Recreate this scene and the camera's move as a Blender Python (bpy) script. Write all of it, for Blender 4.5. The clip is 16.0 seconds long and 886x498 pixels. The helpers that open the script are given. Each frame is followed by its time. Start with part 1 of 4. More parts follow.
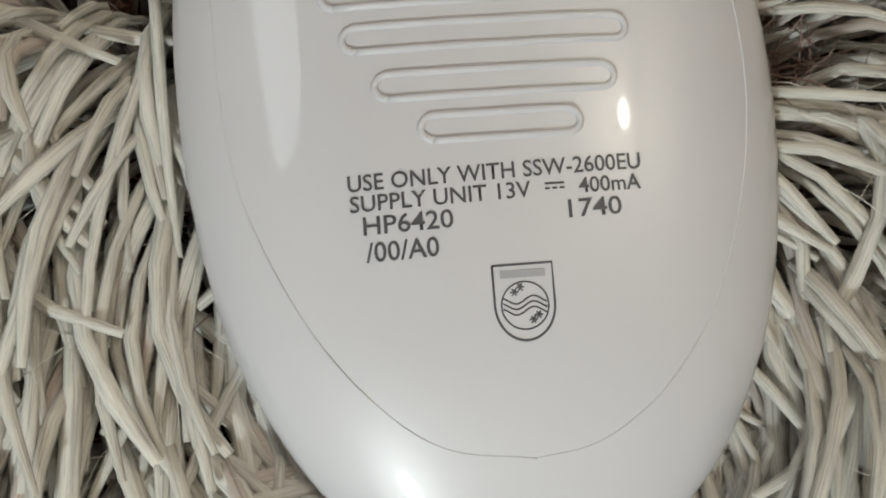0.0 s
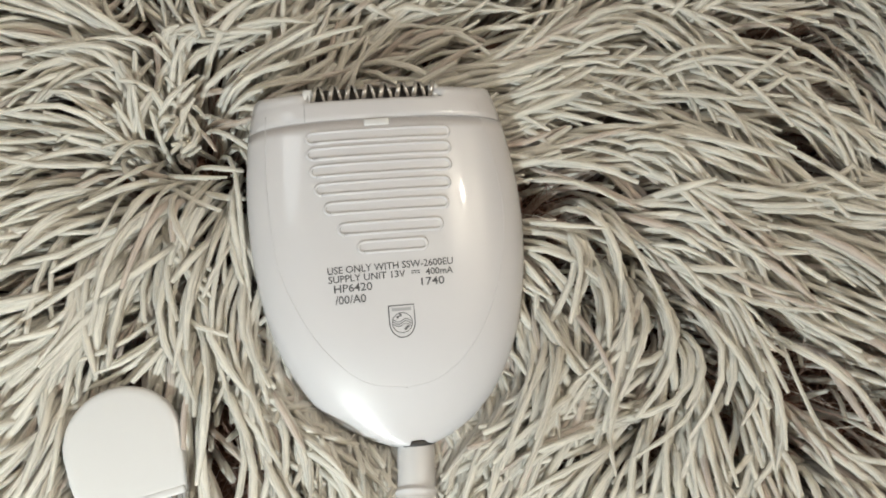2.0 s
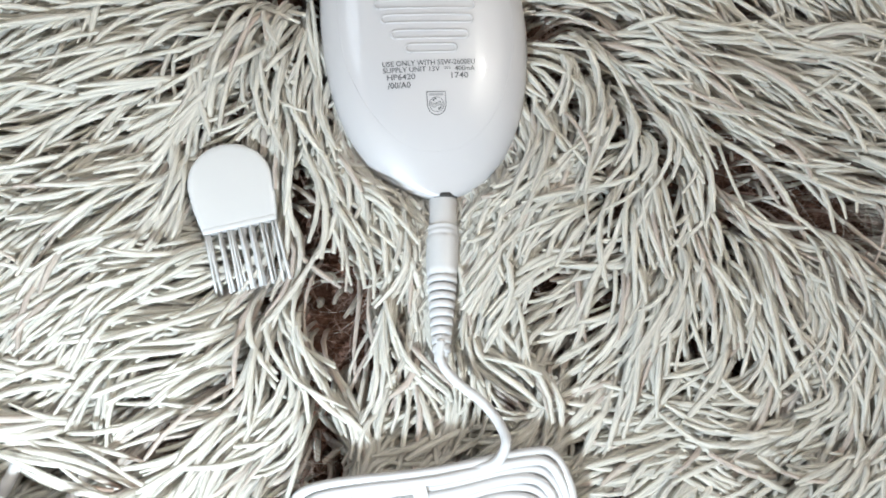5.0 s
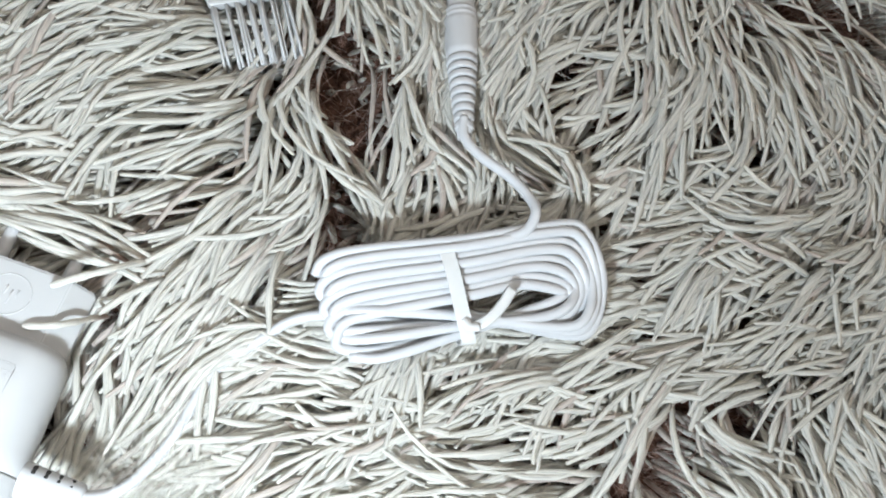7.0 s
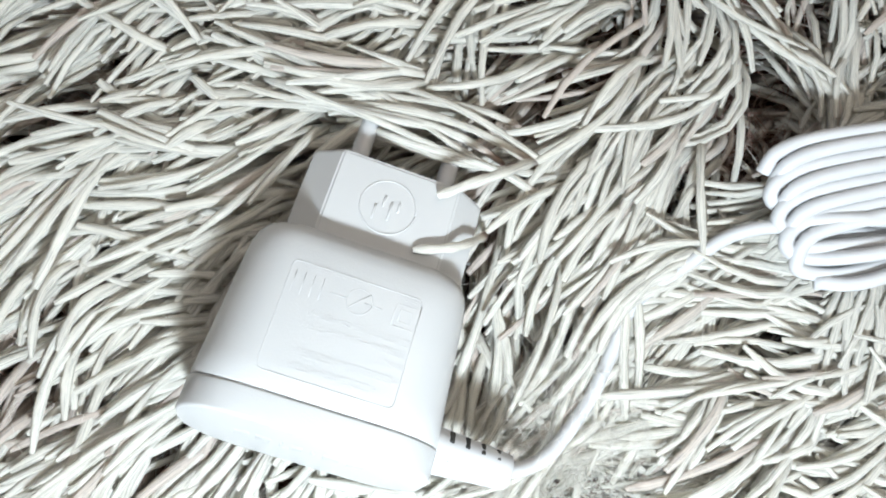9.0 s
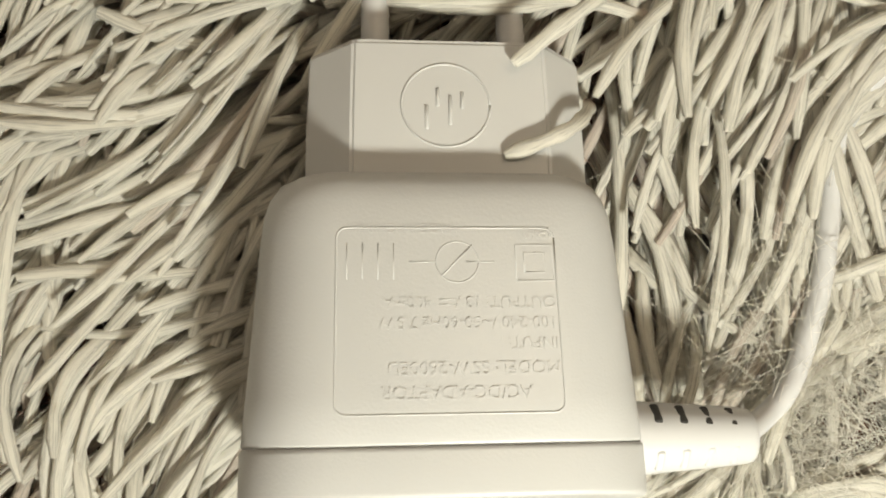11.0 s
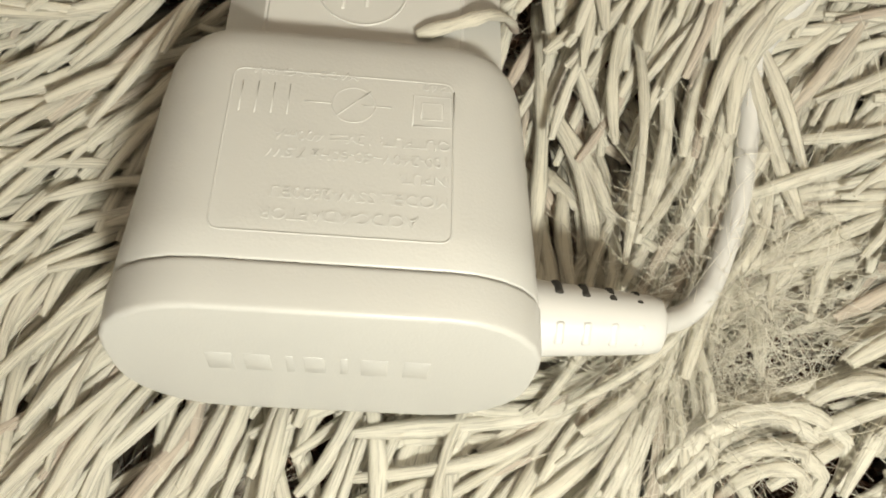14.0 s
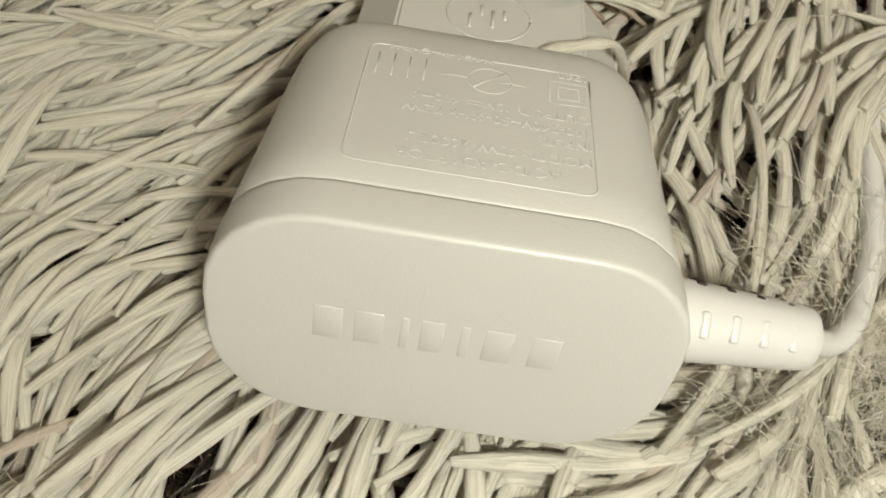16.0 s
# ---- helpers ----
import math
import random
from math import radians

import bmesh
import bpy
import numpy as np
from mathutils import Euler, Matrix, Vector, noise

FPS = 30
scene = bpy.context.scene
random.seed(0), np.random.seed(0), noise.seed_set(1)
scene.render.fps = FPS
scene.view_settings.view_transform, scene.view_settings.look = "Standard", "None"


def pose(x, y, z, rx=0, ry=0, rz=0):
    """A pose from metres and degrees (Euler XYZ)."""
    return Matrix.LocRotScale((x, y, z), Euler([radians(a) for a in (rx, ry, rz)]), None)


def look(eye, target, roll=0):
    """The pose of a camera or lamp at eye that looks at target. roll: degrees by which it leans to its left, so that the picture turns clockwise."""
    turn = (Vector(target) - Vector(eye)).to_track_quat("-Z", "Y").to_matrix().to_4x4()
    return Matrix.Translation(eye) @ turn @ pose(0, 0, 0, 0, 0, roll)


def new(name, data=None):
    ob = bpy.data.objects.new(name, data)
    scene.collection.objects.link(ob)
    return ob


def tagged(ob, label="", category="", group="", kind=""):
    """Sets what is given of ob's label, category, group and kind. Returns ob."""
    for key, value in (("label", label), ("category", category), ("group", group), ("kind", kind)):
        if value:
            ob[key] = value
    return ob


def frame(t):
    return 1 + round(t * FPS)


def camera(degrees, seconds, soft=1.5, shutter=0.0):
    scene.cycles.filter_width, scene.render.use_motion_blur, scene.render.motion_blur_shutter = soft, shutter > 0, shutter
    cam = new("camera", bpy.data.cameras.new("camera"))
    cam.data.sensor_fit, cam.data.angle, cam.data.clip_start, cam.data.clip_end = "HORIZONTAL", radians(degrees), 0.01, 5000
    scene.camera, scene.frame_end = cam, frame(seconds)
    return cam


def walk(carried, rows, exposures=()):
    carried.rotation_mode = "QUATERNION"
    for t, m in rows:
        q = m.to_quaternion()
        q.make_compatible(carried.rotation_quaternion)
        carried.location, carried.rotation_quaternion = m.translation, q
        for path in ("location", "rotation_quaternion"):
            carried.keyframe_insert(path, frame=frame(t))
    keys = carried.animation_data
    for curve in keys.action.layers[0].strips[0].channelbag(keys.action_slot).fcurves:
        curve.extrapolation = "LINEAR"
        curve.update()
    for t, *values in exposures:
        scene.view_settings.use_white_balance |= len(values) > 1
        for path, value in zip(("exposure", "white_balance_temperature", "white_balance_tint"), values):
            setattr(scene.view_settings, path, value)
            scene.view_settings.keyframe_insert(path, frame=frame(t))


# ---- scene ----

# camera and its path
cam = camera(58.19, 16.0, soft=1.85)
PATH = [
    (0, (-0.01030, -0.01403, 0.09153), (-0.00313, 0.03727, -0.10165), 9.30),
    (0.5, (-0.00249, -0.01431, 0.11575), (0.00425, 0.03831, -0.07708), 8.80),
    (1, (-0.00006, -0.01329, 0.12819), (0.00695, 0.03789, -0.06502), 9.16),
    (1.5, (0.00012, -0.02470, 0.17306), (0.00936, 0.02881, -0.01942), 11.15),
    (2, (-0.00223, -0.03811, 0.20975), (0.01145, 0.01904, 0.01858), 14.49),
    (2.5, (-0.00936, -0.04700, 0.23327), (0.00799, 0.01057, 0.04253), 17.72),
    (3, (-0.02256, -0.07610, 0.28907), (-0.00347, -0.01093, 0.10095), 17.36),
    (3.5, (-0.02107, -0.07831, 0.28054), (-0.00261, -0.01465, 0.09184), 17.47),
    (4, (-0.02689, -0.09106, 0.26873), (-0.00860, -0.03270, 0.07831), 19.82),
    (4.5, (-0.01750, -0.10687, 0.26658), (-0.00082, -0.05435, 0.07432), 20.26),
    (4.7, (-0.01591, -0.10780, 0.26751), (0.00009, -0.06048, 0.07385), 21.35),
    (6.8, (-0.03549, -0.17065, 0.24183), (-0.00429, -0.12722, 0.04912), 37.76),
    (7, (-0.03753, -0.17400, 0.23900), (-0.00624, -0.13283, 0.04580), 39.28),
    (7.5, (-0.04699, -0.18348, 0.23107), (-0.01928, -0.14488, 0.03680), 38.16),
    (8, (-0.06247, -0.18716, 0.22232), (-0.04928, -0.15276, 0.02574), 23.96),
    (8.5, (-0.09468, -0.18381, 0.20319), (-0.08375, -0.15365, 0.00578), 22.87),
    (9, (-0.11505, -0.16978, 0.17138), (-0.10549, -0.14804, -0.02721), 24.40),
    (9.5, (-0.12485, -0.16180, 0.13622), (-0.12189, -0.14989, -0.06340), 6.93),
    (10, (-0.12503, -0.15929, 0.12331), (-0.12664, -0.15762, -0.07667), -58.20),
    (10.2, (-0.12469, -0.16084, 0.12116), (-0.12660, -0.16044, -0.07883), -94.43),
    (12.3, (-0.12338, -0.16213, 0.11071), (-0.12261, -0.16120, -0.08929), 21.84),
    (12.5, (-0.12135, -0.16260, 0.11142), (-0.12290, -0.15975, -0.08855), -46.32),
    (13, (-0.12088, -0.17387, 0.10770), (-0.11677, -0.15822, -0.09164), -2.89),
    (13.5, (-0.12117, -0.18907, 0.11067), (-0.11493, -0.16493, -0.08777), -1.30),
    (14, (-0.12171, -0.19836, 0.10904), (-0.11263, -0.16263, -0.08753), -0.28),
    (14.5, (-0.12594, -0.20622, 0.10375), (-0.11387, -0.15706, -0.08974), 0.43),
    (15, (-0.12618, -0.21595, 0.09756), (-0.10999, -0.15294, -0.09156), 2.62),
    (15.5, (-0.13213, -0.22099, 0.09627), (-0.11492, -0.14304, -0.08711), 1.85),
    (16, (-0.13974, -0.21993, 0.09300), (-0.12162, -0.12944, -0.08444), 0.95),
]
walk(cam, [(t, look(eye, target, roll)) for t, eye, target, roll in PATH],
     exposures=[(0, -1.0, 6350, 9), (1.0, -0.93, 6450, 9), (2.0, -0.6, 6450, 9), (3.0, -0.55, 6100, 9), (4.0, -0.42, 5900, 9), (4.7, -0.42, 5800, 9), (7.0, -1.05, 5780, 10), (8.5, -1.14, 5850, 10), (9.5, -1.05, 5950, 10),
                (10.2, -1.4, 6900, 10), (12.3, -1.66, 8000, 9), (14.5, -1.72, 8050, 9), (16, -1.95, 8050, 9)])

# lights: dim surroundings, warm ceiling lamp, added side fill, fixed white torch stand-in
world = bpy.data.worlds.new("room")
scene.world = world
world.use_nodes = True
world.node_tree.nodes["Background"].inputs[0].default_value = (1.0, 0.95, 0.88, 1)
world.node_tree.nodes["Background"].inputs[1].default_value = 0.5


def area_lamp(name, at, target, size, watts, colour):
    data = bpy.data.lights.new(name, "AREA")
    data.shape, data.size, data.energy, data.color = "DISK", size, watts, colour
    ob = new(name, data)
    ob.matrix_world = look(at, target)
    return ob


# stands still in place of the white torch that moves with the camera
torch_stand_in = area_lamp("torch_stand_in", (-0.10, -0.318, 0.192), (-0.07, -0.13, 0.0), 0.03, 2.7, (0.93, 1.0, 0.985))
# warm lamp placed by its reflection; its power is raised to add fill
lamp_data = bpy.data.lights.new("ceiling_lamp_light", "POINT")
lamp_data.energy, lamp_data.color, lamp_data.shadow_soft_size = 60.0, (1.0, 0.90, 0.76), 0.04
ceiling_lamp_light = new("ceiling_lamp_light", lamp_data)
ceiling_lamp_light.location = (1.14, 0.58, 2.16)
# added fill by the west wall, after a pale reflection on the device
side_fill_light = area_lamp("side_fill_light", (-1.55, 0.6, 1.72), (0.0, 0.0, 0.1), 1.05, 16.0, (0.93, 0.97, 1.0))

MM = 0.001


# ---- materials ----
def material(name, colour, rough=0.5, metal=0.0, coat=0.0, sheen=0.0):
    m = bpy.data.materials.new(name)
    m.use_nodes = True
    b = m.node_tree.nodes["Principled BSDF"]
    b.inputs["Base Color"].default_value = (*colour, 1)
    b.inputs["Roughness"].default_value = rough
    b.inputs["Metallic"].default_value = metal
    b.inputs["Coat Weight"].default_value = coat
    b.inputs["Coat Roughness"].default_value = 0.05
    b.inputs["Sheen Weight"].default_value = sheen
    return m


def grain(m, scale, amount, bump_scale, bump, dist=0.0001):
    """Mottles the colour a little and adds fine relief."""
    t = m.node_tree
    b = t.nodes["Principled BSDF"]
    base = tuple(b.inputs["Base Color"].default_value)
    co = t.nodes.new("ShaderNodeTexCoord")
    n = t.nodes.new("ShaderNodeTexNoise")
    n.inputs["Scale"].default_value, n.inputs["Detail"].default_value = scale, 5
    t.links.new(co.outputs["Object"], n.inputs["Vector"])
    r = t.nodes.new("ShaderNodeValToRGB")
    r.color_ramp.elements[0].position, r.color_ramp.elements[1].position = 0.3, 0.7
    r.color_ramp.elements[0].color = tuple(c * (1 - amount) for c in base[:3]) + (1,)
    r.color_ramp.elements[1].color = base
    t.links.new(n.outputs["Fac"], r.inputs["Fac"])
    t.links.new(r.outputs["Color"], b.inputs["Base Color"])
    if bump:
        f = t.nodes.new("ShaderNodeTexNoise")
        f.inputs["Scale"].default_value, f.inputs["Detail"].default_value = bump_scale, 2
        t.links.new(co.outputs["Object"], f.inputs["Vector"])
        u = t.nodes.new("ShaderNodeBump")
        u.inputs["Strength"].default_value, u.inputs["Distance"].default_value = bump, dist
        t.links.new(f.outputs["Fac"], u.inputs["Height"])
        t.links.new(u.outputs["Normal"], b.inputs["Normal"])
    return m


def yarn(name, tip_a, tip_b, root, root_end, deep=None, spun=True, sheer=0.36):
    """Spun fibre: streaks along the strand, a tone for each strand, a darker root."""
    m = material(name, tip_a, 0.6, sheen=0.3)
    t = m.node_tree
    b = t.nodes["Principled BSDF"]
    fib = t.nodes.new("ShaderNodeAttribute"); fib.attribute_name = "fibre"
    tone = t.nodes.new("ShaderNodeAttribute"); tone.attribute_name = "tone"
    along = t.nodes.new("ShaderNodeAttribute"); along.attribute_name = "along"
    n = t.nodes.new("ShaderNodeTexNoise")
    n.inputs["Scale"].default_value, n.inputs["Detail"].default_value = 1.0, 4
    n.inputs["Roughness"].default_value = 0.75
    t.links.new(fib.outputs["Vector"], n.inputs["Vector"])
    mix = t.nodes.new("ShaderNodeValToRGB")
    ramp = mix.color_ramp
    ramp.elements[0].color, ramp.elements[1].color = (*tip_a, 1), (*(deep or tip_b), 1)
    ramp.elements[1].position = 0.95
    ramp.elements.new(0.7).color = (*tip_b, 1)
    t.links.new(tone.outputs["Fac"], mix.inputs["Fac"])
    streak = t.nodes.new("ShaderNodeMapRange")
    streak.inputs["From Min"].default_value, streak.inputs["From Max"].default_value = 0.38, 0.52
    streak.inputs["To Min"].default_value, streak.inputs["To Max"].default_value = 0.66 if spun else 0.9, 1.0
    t.links.new(n.outputs["Fac"], streak.inputs["Value"])
    mul = t.nodes.new("ShaderNodeMix"); mul.data_type = "RGBA"; mul.blend_type = "MULTIPLY"
    mul.inputs[0].default_value = 1.0
    t.links.new(mix.outputs["Color"], mul.inputs[6])
    t.links.new(streak.outputs["Result"], mul.inputs[7])
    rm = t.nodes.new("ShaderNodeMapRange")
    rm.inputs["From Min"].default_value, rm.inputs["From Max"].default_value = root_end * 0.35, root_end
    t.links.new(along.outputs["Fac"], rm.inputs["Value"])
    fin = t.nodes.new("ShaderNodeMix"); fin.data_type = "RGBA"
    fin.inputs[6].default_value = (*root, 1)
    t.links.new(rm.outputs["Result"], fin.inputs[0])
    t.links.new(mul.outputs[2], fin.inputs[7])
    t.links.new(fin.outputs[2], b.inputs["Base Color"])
    u = t.nodes.new("ShaderNodeBump")
    u.inputs["Strength"].default_value, u.inputs["Distance"].default_value = 0.8, 0.0004
    t.links.new(n.outputs["Fac"], u.inputs["Height"])
    if spun:
        t.links.new(u.outputs["Normal"], b.inputs["Normal"])
    # light passes through the loose fibre
    through_light = t.nodes.new("ShaderNodeBsdfTranslucent")
    t.links.new(fin.outputs[2], through_light.inputs["Color"])
    blend = t.nodes.new("ShaderNodeMixShader")
    blend.inputs[0].default_value = sheer
    t.links.new(b.outputs[0], blend.inputs[1])
    t.links.new(through_light.outputs[0], blend.inputs[2])
    t.links.new(blend.outputs[0], t.nodes["Material Output"].inputs["Surface"])
    return m


GLOSS = grain(material("glossy_white_plastic", (0.49, 0.485, 0.50), 0.4, coat=0.7), 30, 0.02, 900, 0.03)
SATIN = grain(material("satin_white_plastic", (0.51, 0.51, 0.51), 0.38), 40, 0.03, 2600, 0.25, 0.00012)
SMOOTH = grain(material("smooth_white_plastic", (0.54, 0.54, 0.54), 0.28), 40, 0.03, 1500, 0.05)
RUBBER = grain(material("white_vinyl", (0.57, 0.57, 0.58), 0.36), 60, 0.05, 1200, 0.1)
CLEAR = material("milky_clear_plastic", (0.84, 0.84, 0.83), 0.3)
CLEAR.node_tree.nodes["Principled BSDF"].inputs["Transmission Weight"].default_value = 0.3
INK = material("dark_grey_ink", (0.06, 0.06, 0.065), 0.5)
GREY = material("pale_grey_ink", (0.30, 0.30, 0.31), 0.5)
STEEL = grain(material("polished_steel", (0.62, 0.61, 0.60), 0.2, metal=1.0), 300, 0.25, 900, 0.05)
# near-black that paints shade into the disc slot, socket gap and grip notches
RECESS_SHADE = material("recess_shade", (0.03, 0.028, 0.027), 0.6)
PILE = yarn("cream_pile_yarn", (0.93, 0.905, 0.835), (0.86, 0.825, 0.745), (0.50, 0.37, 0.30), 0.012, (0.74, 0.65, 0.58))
FLUFF = yarn("brown_underwool", (0.56, 0.42, 0.36), (0.42, 0.25, 0.19), (0.36, 0.19, 0.13), 0.006, spun=False, sheer=0.5)
FUZZ = yarn("cream_fuzz", (0.95, 0.93, 0.88), (0.9, 0.87, 0.81), (0.86, 0.82, 0.75), 0.006, spun=False, sheer=0.55)
BACKING = grain(material("brown_rug_backing", (0.25, 0.13, 0.09), 0.95), 120, 0.5, 700, 1.0, 0.002)
WALL = grain(material("painted_plaster", (0.76, 0.74, 0.70), 0.9), 3, 0.06, 200, 0.1)
WOOD = grain(material("floor_boards", (0.28, 0.18, 0.11), 0.5), 8, 0.4, 60, 0.1)


# ---- small makers ----
def link_mesh(name, bm, mat, parent=None, label="", smooth=True):
    me = bpy.data.meshes.new(name)
    bm.normal_update()
    bm.to_mesh(me)
    bm.free()
    me.materials.append(mat)
    if smooth:
        me.polygons.foreach_set("use_smooth", [True] * len(me.polygons))
    ob = new(name, me)
    if parent:
        ob.parent = parent
    if label:
        tagged(ob, label)
    return ob


part = link_mesh


def thing(name, m, label, category, group="", kind=""):
    ob = new(name)
    ob.empty_display_size = 0.01
    ob.matrix_world = m
    return tagged(ob, label, category, group, kind)


def grid_faces(bm, rings, closed=True, caps=True):
    """Skins a list of rings of points."""
    vs = [[bm.verts.new(p) for p in ring] for ring in rings]
    n = len(vs[0])
    for a, b in zip(vs, vs[1:]):
        for i in range(n if closed else n - 1):
            j = (i + 1) % n
            bm.faces.new((a[i], a[j], b[j], b[i]))
    if caps:
        bm.faces.new(vs[0][::-1])
        bm.faces.new(vs[-1])
    return bm


def smooth_path(points, per=8):
    """Catmull-Rom through points."""
    p = [Vector(q) for q in points]
    p = [2 * p[0] - p[1]] + p + [2 * p[-1] - p[-2]]
    out = []
    for i in range(1, len(p) - 2):
        for k in range(per):
            t = k / per
            a, b, c, d = p[i - 1:i + 3]
            out.append(0.5 * (2 * b + (c - a) * t + (2 * a - 5 * b + 4 * c - d) * t * t + (3 * b - a - 3 * c + d) * t ** 3))
    out.append(p[-2])
    return out


def tube(bm, path, radius, sides=8, squash=1.0):
    """Sweeps a round section along a path; radius is a number or a function of 0..1."""
    rings = []
    up = Vector((0, 0, 1))
    n = len(path)
    for i, q in enumerate(path):
        d = (path[min(i + 1, n - 1)] - path[max(i - 1, 0)]).normalized()
        s = d.cross(up)
        if s.length < 1e-4:
            s = d.cross(Vector((0, 1, 0)))
        s.normalize()
        w = s.cross(d).normalized()
        r = radius(i / (n - 1)) if callable(radius) else radius
        rings.append([q + s * (r * math.cos(a)) + w * (r * squash * math.sin(a))
                      for a in [2 * math.pi * k / sides for k in range(sides)]])
    return grid_faces(bm, rings)


def rounded_box(bm, size, r, segments=3, m=Matrix()):
    made = bmesh.ops.create_cube(bm, size=1.0)["verts"]
    for v in made:
        v.co = Vector((v.co.x * size[0], v.co.y * size[1], v.co.z * size[2]))
    edges = list({e for v in made for e in v.link_edges})
    res = bmesh.ops.bevel(bm, geom=edges, offset=r, segments=segments, affect="EDGES", profile=0.5)
    verts = {v for f in res["faces"] for v in f.verts} | {v for v in made if v.is_valid}
    for v in verts:
        v.co = m @ v.co
    return bm


def text_bmesh(body, size, align="LEFT", depth=0.0, spacing=1.0, bold=0.0):
    """Lettering as a mesh in its own plane, built-in font."""
    cu = bpy.data.curves.new("lettering", "FONT")
    cu.body, cu.size, cu.align_x, cu.extrude, cu.space_character = body, size, align, depth, spacing
    cu.resolution_u, cu.offset = 3, bold
    ob = new("lettering", cu)
    dg = bpy.context.evaluated_depsgraph_get()
    me = bpy.data.meshes.new_from_object(ob.evaluated_get(dg))
    bm = bmesh.new()
    bm.from_mesh(me)
    bpy.data.objects.remove(ob)
    bpy.data.meshes.remove(me)
    return bm


# ---- room ----
def slab(name, x0, x1, y0, y1, z0, z1, mat, label, category):
    bm = bmesh.new()
    bmesh.ops.create_cube(bm, size=1.0)
    for v in bm.verts:
        v.co = Vector(((x0, x1)[v.co.x > 0], (y0, y1)[v.co.y > 0], (z0, z1)[v.co.z > 0]))
    return tagged(link_mesh(name, bm, mat, smooth=False), label, category, kind="structure")


# unseen shell added to close the place; its pale walls bounce fill light
FLOOR = -0.034
slab("floor", -1.6, 1.6, -1.6, 1.6, FLOOR - 0.1, FLOOR, WOOD, "brown wooden floor under the shaggy rug", "floor")
slab("ceiling", -1.7, 1.7, -1.7, 1.7, 2.4, 2.5, WALL, "plain pale painted ceiling added unseen over the rug", "ceiling")
slab("wall_north", -1.7, 1.7, 1.6, 1.7, FLOOR - 0.1, 2.4, WALL, "plain pale plaster wall added to close the unseen room", "wall")
slab("wall_south", -1.7, 1.7, -1.7, -1.6, FLOOR - 0.1, 2.4, WALL, "plain pale plaster wall added to close the unseen room", "wall")
slab("wall_east", 1.6, 1.7, -1.6, 1.6, FLOOR - 0.1, 2.4, WALL, "plain pale plaster wall added to close the unseen room", "wall")
slab("wall_west", -1.7, -1.6, -1.6, 1.6, FLOOR - 0.1, 2.4, WALL, "plain pale plaster wall added to close the unseen room", "wall")



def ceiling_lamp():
    """An unseen fixture added to go with the small warm lamp under the ceiling."""
    c = thing("ceiling_lamp", pose(1.14, 0.58, 2.4), "unseen fixture added for the small warm ceiling lamp, with a white socket", "lamp")
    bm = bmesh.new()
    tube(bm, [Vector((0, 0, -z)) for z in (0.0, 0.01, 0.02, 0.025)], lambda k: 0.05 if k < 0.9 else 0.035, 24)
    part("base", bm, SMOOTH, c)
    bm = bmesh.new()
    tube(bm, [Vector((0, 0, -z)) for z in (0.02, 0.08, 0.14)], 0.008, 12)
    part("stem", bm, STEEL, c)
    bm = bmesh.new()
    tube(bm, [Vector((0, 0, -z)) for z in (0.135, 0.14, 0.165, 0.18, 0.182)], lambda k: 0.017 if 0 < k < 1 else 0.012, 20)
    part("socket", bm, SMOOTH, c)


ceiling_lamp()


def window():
    """An unseen white framed window added in front of the solid west wall."""
    w = thing("added_window_1", pose(-1.595, 0.6, 1.72, 0, 90, 0), "unseen white framed window added on the pale plaster wall", "window", kind="structure")
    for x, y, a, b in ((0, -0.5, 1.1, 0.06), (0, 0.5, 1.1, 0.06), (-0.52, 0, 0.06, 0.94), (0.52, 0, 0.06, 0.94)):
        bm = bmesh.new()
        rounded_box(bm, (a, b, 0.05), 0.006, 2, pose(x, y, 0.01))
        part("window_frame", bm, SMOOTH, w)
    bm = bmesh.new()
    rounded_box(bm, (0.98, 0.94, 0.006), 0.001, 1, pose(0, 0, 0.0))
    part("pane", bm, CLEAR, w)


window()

# ---- frames of the things ----
EPI = pose(0.0068, -0.0273, -0.0085, 6.5, 0, 6)                 # tip of the device, y towards its head
BRUSH = pose(-0.0635, -0.0431, -0.005, 3, 0, 17)             # middle of the edge that holds the bristles
ADAPT = pose(-0.1345, -0.1932, 0.0166, -14, 5.5, -17.4)         # middle of the base, y towards the pins
COIL = pose(0.0065, -0.1370, 0.0, 0, 0, 9)                   # middle of the bundled cord


def curve(v, xs, ys):
    """Smooth curve through the points (xs, ys)."""
    i = min(max(int(np.searchsorted(xs, v)) - 1, 0), len(xs) - 2)
    def slope(k):
        a, b = max(k - 1, 0), min(k + 1, len(xs) - 1)
        return (ys[b] - ys[a]) / (xs[b] - xs[a])
    h = xs[i + 1] - xs[i]
    t = min(max((v - xs[i]) / h, 0), 1)
    return ((1 + 2 * t) * (1 - t) ** 2 * ys[i] + t * (1 - t) ** 2 * h * slope(i)
            + t * t * (3 - 2 * t) * ys[i + 1] + t * t * (t - 1) * h * slope(i + 1))


def epi_half_width(v):
    """Half width of the device in millimetres at v from its tip."""
    return float(curve(v, [0, 2, 5, 8, 12, 20, 29, 38, 48, 60, 70, 80, 88, 94, 98, 100],
                           [6.0, 11.0, 16.2, 20.0, 24.0, 29.0, 33.0, 35.4, 37.1, 38.0, 37.9, 37.0, 35.8, 34.3, 31.2, 28.0]))


def epi_shift(v):
    """Sideways shift of the outline at v, in millimetres."""
    return np.interp(v, [0, 10, 30, 60, 98], [-0.9, -2.1, -2.6, -3.2, -4.6])


